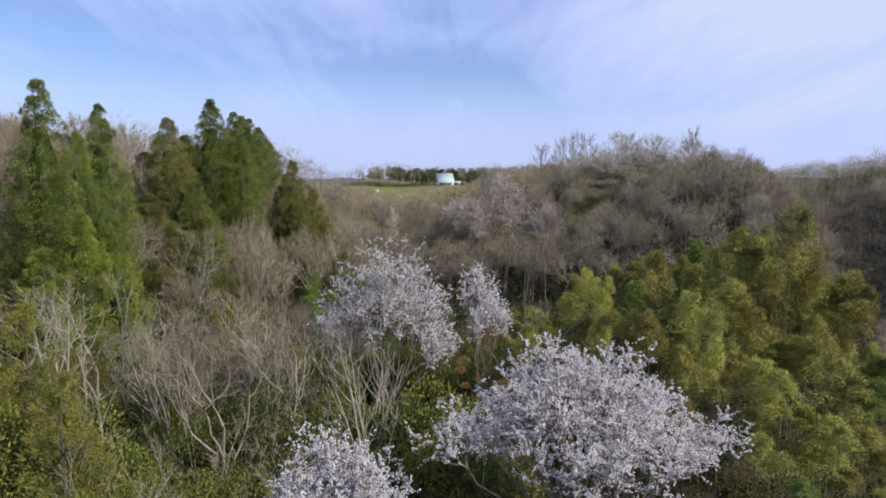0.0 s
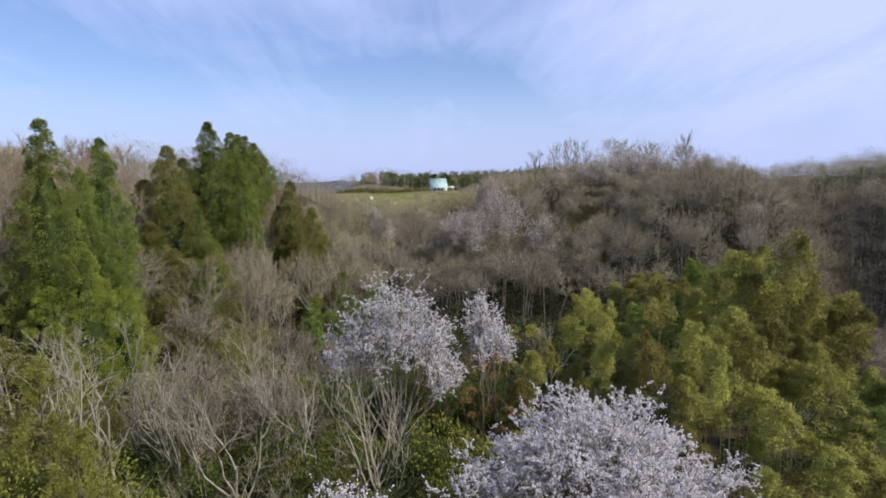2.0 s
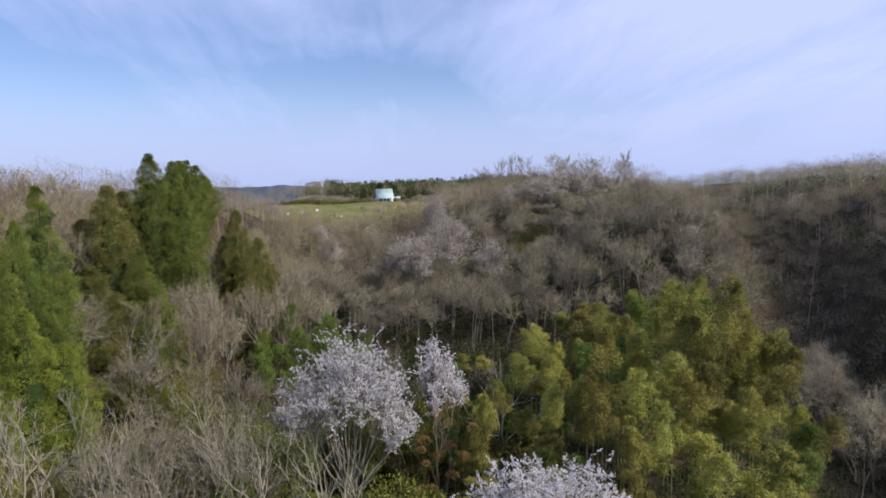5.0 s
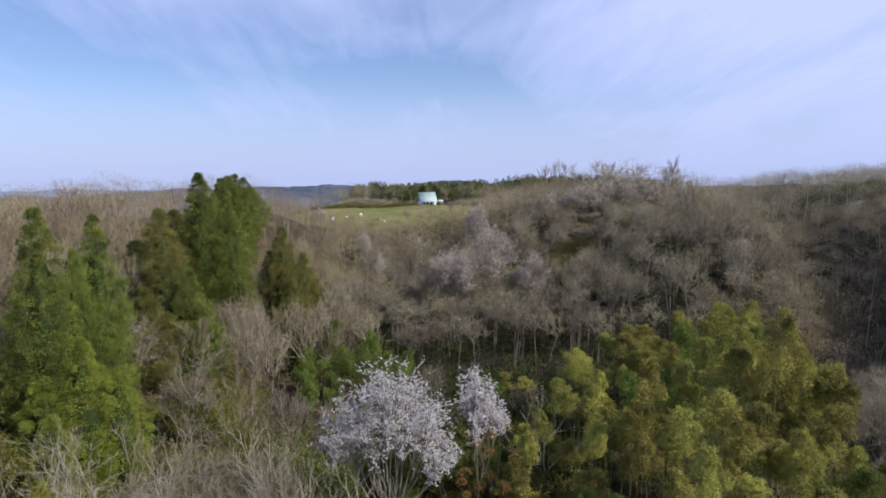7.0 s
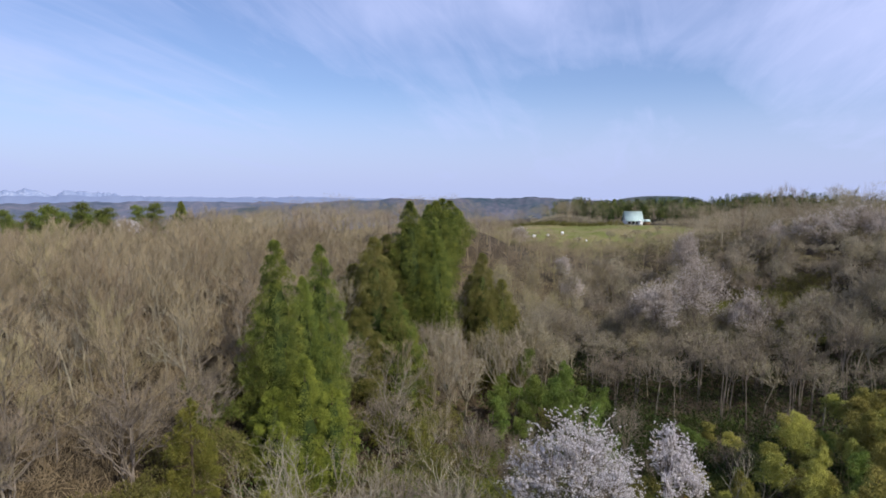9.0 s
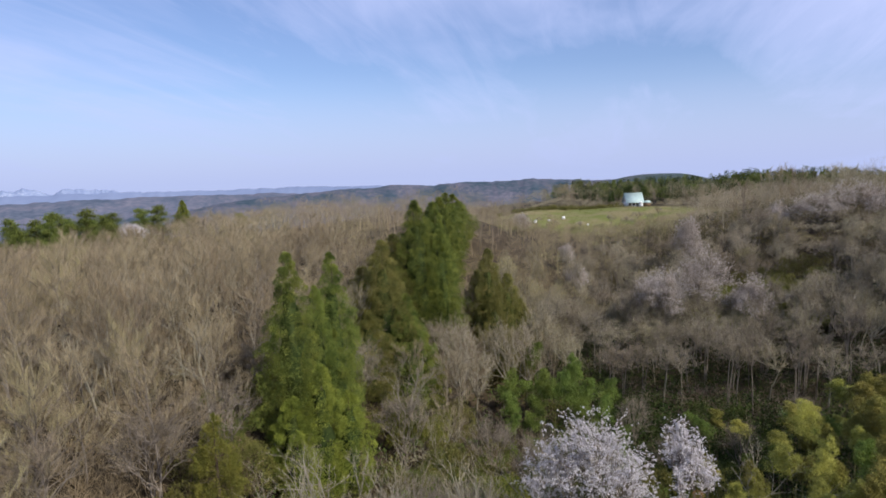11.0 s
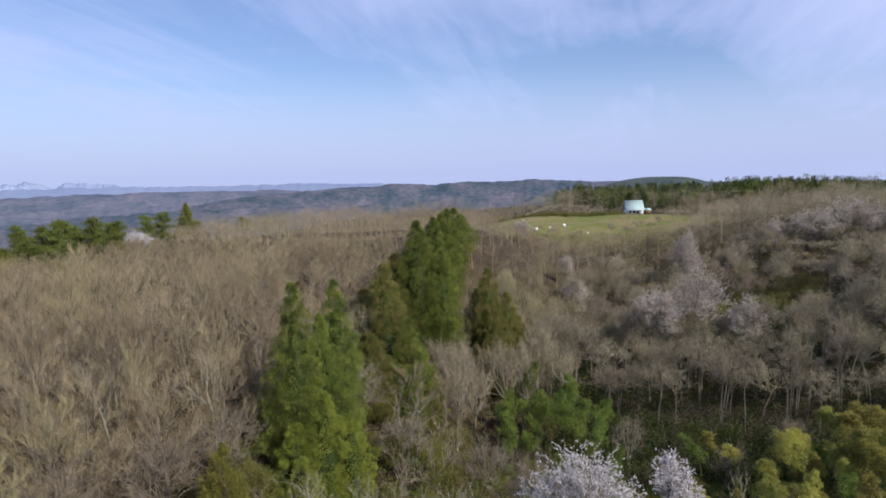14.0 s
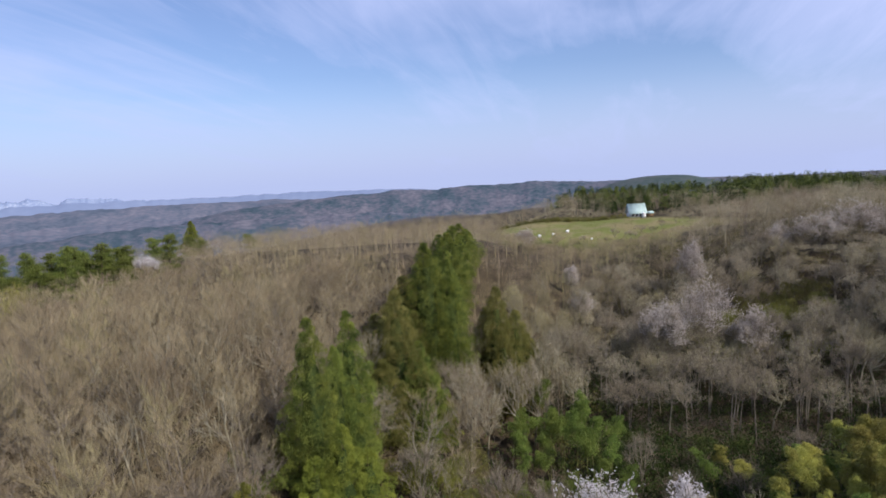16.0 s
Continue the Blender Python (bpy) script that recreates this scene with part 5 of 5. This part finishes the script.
def house(x, y, turn):
    z = float(height(x, y)) - .1
    t = stand("house", "small white house with a steep pale mint-green roof", "house")
    part("wall", box_arrays(-3.6, -3.2, 0, 3.9, 3.2, 2.3), M["plaster"], t)
    for x0, x1 in ((-3.6, -3.4), (3.9, 3.7)):
        v = np.array([(x0, -3.2, 2.3), (x0, 3.2, 2.3), (x0, 0, 6.2), (x1, -3.2, 2.3), (x1, 3.2, 2.3), (x1, 0, 6.2)])
        part("gable", (v, np.array([(0, 2, 1), (3, 4, 5), (0, 3, 5), (0, 5, 2), (1, 2, 5), (1, 5, 4), (0, 1, 4), (0, 4, 3)])), M["plaster"], t)
    for side in (-1, 1):
        a = np.array([(-4.2, side * 3.7, 1.75), (4.5, side * 3.7, 1.75), (4.5, 0, 6.3), (-4.2, 0, 6.3)])
        v = np.concatenate([a, a + np.array([0, 0, .2])])
        slope = part("roof", (v, np.array([(0, 1, 2, 3), (4, 7, 6, 5), (0, 4, 5, 1), (1, 5, 6, 2), (2, 6, 7, 3), (3, 7, 4, 0)])), M["roof_mint"], t, "pale mint-green metal roof slope")
        for k in range(13):
            xs = -4.0 + k * .69
            r = np.array([(xs, side * 3.7, 1.96), (xs + .06, side * 3.7, 1.96), (xs + .06, 0, 6.51), (xs, 0, 6.51)])
            part("roof_seam", (np.concatenate([r, r + np.array([0, 0, .05])]), np.array([(0, 1, 2, 3), (4, 7, 6, 5), (0, 4, 5, 1), (1, 5, 6, 2), (2, 6, 7, 3), (3, 7, 4, 0)])), M["roof_mint"], slope)
    part("ridge_cap", box_arrays(-4.2, -.16, 6.42, 4.5, .16, 6.58), M["roof_mint"], t)
    for wx in (-2.3, -.4, 1.3):
        w = part("window", box_arrays(wx - .5, -3.26, .7, wx + .5, -3.205, 1.6), M["glass"], t, "dark glass window")
        part("window_frame", join([box_arrays(wx - .6, -3.30, .6, wx + .6, -3.262, .7), box_arrays(wx - .6, -3.30, 1.6, wx + .6, -3.262, 1.7), box_arrays(wx - .6, -3.30, .7, wx - .5, -3.262, 1.6),
                                   box_arrays(wx + .5, -3.30, .7, wx + .6, -3.262, 1.6)]), M["timber"], w)
    # a gabled porch before the slope, and a low annexe
    part("porch", box_arrays(1.6, -5.0, 0, 3.4, -3.34, 1.5), M["plaster"], t, "white gabled porch")
    v = np.array([(1.4, -5.2, 1.5), (3.6, -5.2, 1.5), (3.6, -3.2, 1.5), (1.4, -3.2, 1.5), (2.5, -5.2, 2.5), (2.5, -3.2, 2.5)])
    part("porch_roof", (v, np.array([(0, 1, 4), (0, 4, 5), (0, 5, 3), (1, 2, 5), (1, 5, 4), (2, 3, 5), (0, 3, 2), (0, 2, 1)])), M["plaster"], t)
    part("annexe", box_arrays(4.65, -3.6, 0, 7.4, -.6, 1.7), M["timber"], t, "low brown timber annexe")
    v = np.array([(4.62, -3.9, 1.7), (7.7, -3.9, 1.7), (7.7, -.3, 1.7), (4.62, -.3, 1.7), (4.62, -2.1, 2.7), (7.7, -2.1, 2.7)])
    part("annexe_roof", (v, np.array([(0, 1, 5), (0, 5, 4), (2, 3, 4), (2, 4, 5), (0, 4, 3), (1, 2, 5), (0, 3, 2), (0, 2, 1)])), M["roof_mint"], t)
    t.matrix_basis = pose(x, y, z, 0, 0, turn)


house(.2, 317, 17)


def bale(x, y, s):
    t = stand("hay_bale", "white plastic-wrapped round hay bale on the grass", "hay bale", "wrapped bales on the meadow")
    n = 20
    a = np.arange(n) * TAU / n
    rings = [(-.62, .55), (-.62, .62), (-.55, .68), (.55, .68), (.62, .62), (.62, .55)]
    v = np.concatenate([np.stack([np.full(n, x0), np.cos(a) * r, np.sin(a) * r + .66], 1) for x0, r in rings])
    f = [(k * n + i, k * n + (i + 1) % n, (k + 1) * n + (i + 1) % n, (k + 1) * n + i) for k in range(5) for i in range(n)]
    body = part("wrap", (v, np.array(f)), M["bale"], t, smooth=True)
    for x0, k in ((-.615, 0), (.615, 5)):
        part("bale_end", (np.stack([np.full(n, x0), np.cos(a) * .56, np.sin(a) * .56 + .66], 1), np.array([(0, i, i + 1) for i in range(1, n - 1)])), M["bale"], t)
    put(t, x, y, turn=x, size=s)


for x, y, s in ((-38.6, 261, .9), (-33.6, 266, .65), (-28.0, 270, .9), (-17.1, 256, .5)):
    bale(x, y, s)

for x, y in ((-62, 262), (-57, 268), (-52, 256), (-66, 275), (-48, 251), (-44, 257), (-30, 251), (-8, 255), (2, 262), (10, 268), (16, 276), (22, 284), (-20, 250), (-71, 284), (-2, 250), (6, 256)):
    another(dome[(3, 0, 1)[x % 3]], USED, x, y, x + y, rng.uniform(.6, .9), rng.uniform(.32, .5))
brush("hedge", "olive hedge of shrubs along the meadow's far edge", [(-64 + 60 * u + rng.normal(0, 1.2), 303 + 4 * u + rng.normal(0, 1.5)) for u in rng.uniform(0, 1, 170)], "bush_olive", 301, 70, (1.0, 2.4), True)

# ---- pines ----
pin = [pine_tree("dark green pine on the skyline", 101), pine_tree("layered dark pine behind the wood", 102)]
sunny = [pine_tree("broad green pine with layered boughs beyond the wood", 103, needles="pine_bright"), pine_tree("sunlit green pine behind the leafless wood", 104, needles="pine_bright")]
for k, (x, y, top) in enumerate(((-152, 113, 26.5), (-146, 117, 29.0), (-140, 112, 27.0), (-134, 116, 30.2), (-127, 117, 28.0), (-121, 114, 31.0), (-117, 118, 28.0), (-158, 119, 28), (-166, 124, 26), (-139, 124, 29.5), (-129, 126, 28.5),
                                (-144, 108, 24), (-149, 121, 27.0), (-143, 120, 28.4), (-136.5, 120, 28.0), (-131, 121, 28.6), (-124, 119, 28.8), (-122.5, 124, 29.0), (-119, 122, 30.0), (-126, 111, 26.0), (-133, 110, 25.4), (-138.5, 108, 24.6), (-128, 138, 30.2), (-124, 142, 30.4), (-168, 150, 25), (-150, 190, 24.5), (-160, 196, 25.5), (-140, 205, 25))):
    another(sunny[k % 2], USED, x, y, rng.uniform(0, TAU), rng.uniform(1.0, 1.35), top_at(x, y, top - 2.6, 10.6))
yellow = round_tree("budding tree with yellow-green twigs beside the pines", 305, "bark_grey", "twig_yellow", tall=10, wide=4.2, deep=4.0, base=3.0, lobes=10, targets=120, twigs=16, twig=(.5, 1.2), twig_w=.03)
for x, y, top in ((-130, 101, 22.0), (-124, 96, 21.6), (-136, 104, 21.8), (-121, 91, 21.0)):
    another(yellow, USED, x, y, x, 1.0, top_at(x, y, top, 10))
for k in range(16):
    another((pin + sunny)[k % 4], USED, -24 + 5.4 * k + rng.uniform(-2, 2), 352 + rng.uniform(-8, 12), rng.uniform(0, TAU), rng.uniform(.9, 1.3), rng.uniform(.6, .9))


def far_pines(spots, seed, needles):
    r = np.random.default_rng(seed)
    s = np.array(spots)
    per = 130
    k = np.repeat(np.arange(len(s)), per)
    m = len(k)
    h = r.uniform(4.5, 9.0, len(s))[k] * (1 + .35 * mound(s[k, 0], s[k, 1], 98, 450, 38, 60))
    f = r.uniform(.15, 1, m)
    a = r.uniform(0, TAU, m)
    rad = h * .24 * (1.05 - f) ** .6 * np.sqrt(r.uniform(.2, 1, m))
    foot = np.stack([s[k, 0] + np.cos(a) * rad, s[k, 1] + np.sin(a) * rad, height(s[k, 0], s[k, 1]) + f * h], 1)
    way = unit(np.stack([np.cos(a), np.sin(a), np.full(m, .6)], 1) + r.normal(0, .4, (m, 3)))
    ob = new("far_pines", mesh_of("far_pines", *leaves(foot, way, r.uniform(.5, 1.1, m), r.uniform(.25, .45, m), r, out=way), M[needles]))
    tagged(ob, "dark pine wood on the ridge behind the house", "woods", kind="stuff")


brush("brushwood", "brown brushwood behind the meadow", [(x, y) for x, y in zip(rng.uniform(-120, 120, 1300), rng.uniform(309, 385, 1300)) if not (-14 < x < 14 and y < 324)], "twig_grey", 305, 40, (1.2, 3.4), False)
r9 = np.random.default_rng(110)
clumped = [(x, y) for x, y in zip(r9.uniform(-50, 170, 1500), r9.uniform(372, 520, 1500)) if math.sin(x * .11 + 1.2) * math.sin(y * .09 + x * .05) > .05 or 66 < x < 150 and y > 420]
far_pines([(-34 + 100 * u + 3 * math.sin(u * 40), 348 + 9 * math.sin(u * 23) + 6 * math.sin(u * 57)) for u in np.linspace(0, 1, 54)], 113, "pine")
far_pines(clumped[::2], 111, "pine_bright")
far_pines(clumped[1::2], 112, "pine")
split_woods([(x, y) for x, y in zip(r9.uniform(-120, 120, 420), r9.uniform(312, 385, 420)) if not (-16 < x < 16 and y < 335)], 121, (("twig_grey", .5), ("twig_tan", .5)), "leafless trees along the meadow's far edge", tall=(7.5, 13.0))


# ---- hills and mountains ----
def ridge(name, label, az0, az1, dist, crest, rough, foot, depth, mat, seed, n=420, waves=80, spurs=40, folds=1.0):
    """A long hill seen across the valley: a wavy crest with spurs and hollows falling to both sides."""
    r = np.random.default_rng(seed)
    az = np.radians(np.linspace(az0, az1, n))
    u = np.linspace(0, 1, n)
    wave = sum(r.normal(0, 1) * np.sin(u * TAU * k + r.uniform(0, TAU)) / k ** .8 for k in range(2, waves))
    env = np.sin(np.pi * np.clip(u, .0, 1)) ** .35
    top = foot + (crest - foot) * env + rough * wave * env
    lean = sum(r.normal(0, 1) * np.sin(u * TAU * k + r.uniform(0, TAU)) for k in range(spurs // 2, spurs * 2, 3)) / math.sqrt(spurs * .5)
    rows = []
    for q in np.concatenate([np.linspace(-1, 0, 15), (.3, 1.0)]):
        fall = abs(q) ** 1.25 if q < 0 else q
        fold = np.roll(lean, int(9 * q)) * abs(q) ** .7 * (1 - abs(q)) * folds
        d = dist + q * depth + fold * depth * .18
        z = top + (foot - top) * np.clip(fall - fold * .16, 0, 1)
        rows.append(np.stack([-np.sin(az) * d, np.cos(az) * d, z], 1))
    m = len(rows)
    i = (np.arange(m - 1)[:, None] * n + np.arange(n - 1)[None]).ravel()[:, None]
    ob = new(name, mesh_of(name, np.concatenate(rows), i + [0, 1, n + 1, n], M[mat], True))
    tagged(ob, label, "hill", kind="structure")


ridge("backdrop_hills", "brown and green wooded hills across the valley", 40, -16, 1650, 15, 2.4, -64, 170, "hill_hazed_brown", 131)
ridge("backdrop_near_hills", "low wooded hills in the valley", 58, 8, 1150, -14, 2.4, -64, 130, "hill_hazed_brown", 136)
ridge("backdrop_green_hill", "dark green pine-covered hill", 5.0, -9.5, 1000, 26, .5, -40, 200, "hill_hazed_green", 132, waves=6, spurs=6, folds=.2)
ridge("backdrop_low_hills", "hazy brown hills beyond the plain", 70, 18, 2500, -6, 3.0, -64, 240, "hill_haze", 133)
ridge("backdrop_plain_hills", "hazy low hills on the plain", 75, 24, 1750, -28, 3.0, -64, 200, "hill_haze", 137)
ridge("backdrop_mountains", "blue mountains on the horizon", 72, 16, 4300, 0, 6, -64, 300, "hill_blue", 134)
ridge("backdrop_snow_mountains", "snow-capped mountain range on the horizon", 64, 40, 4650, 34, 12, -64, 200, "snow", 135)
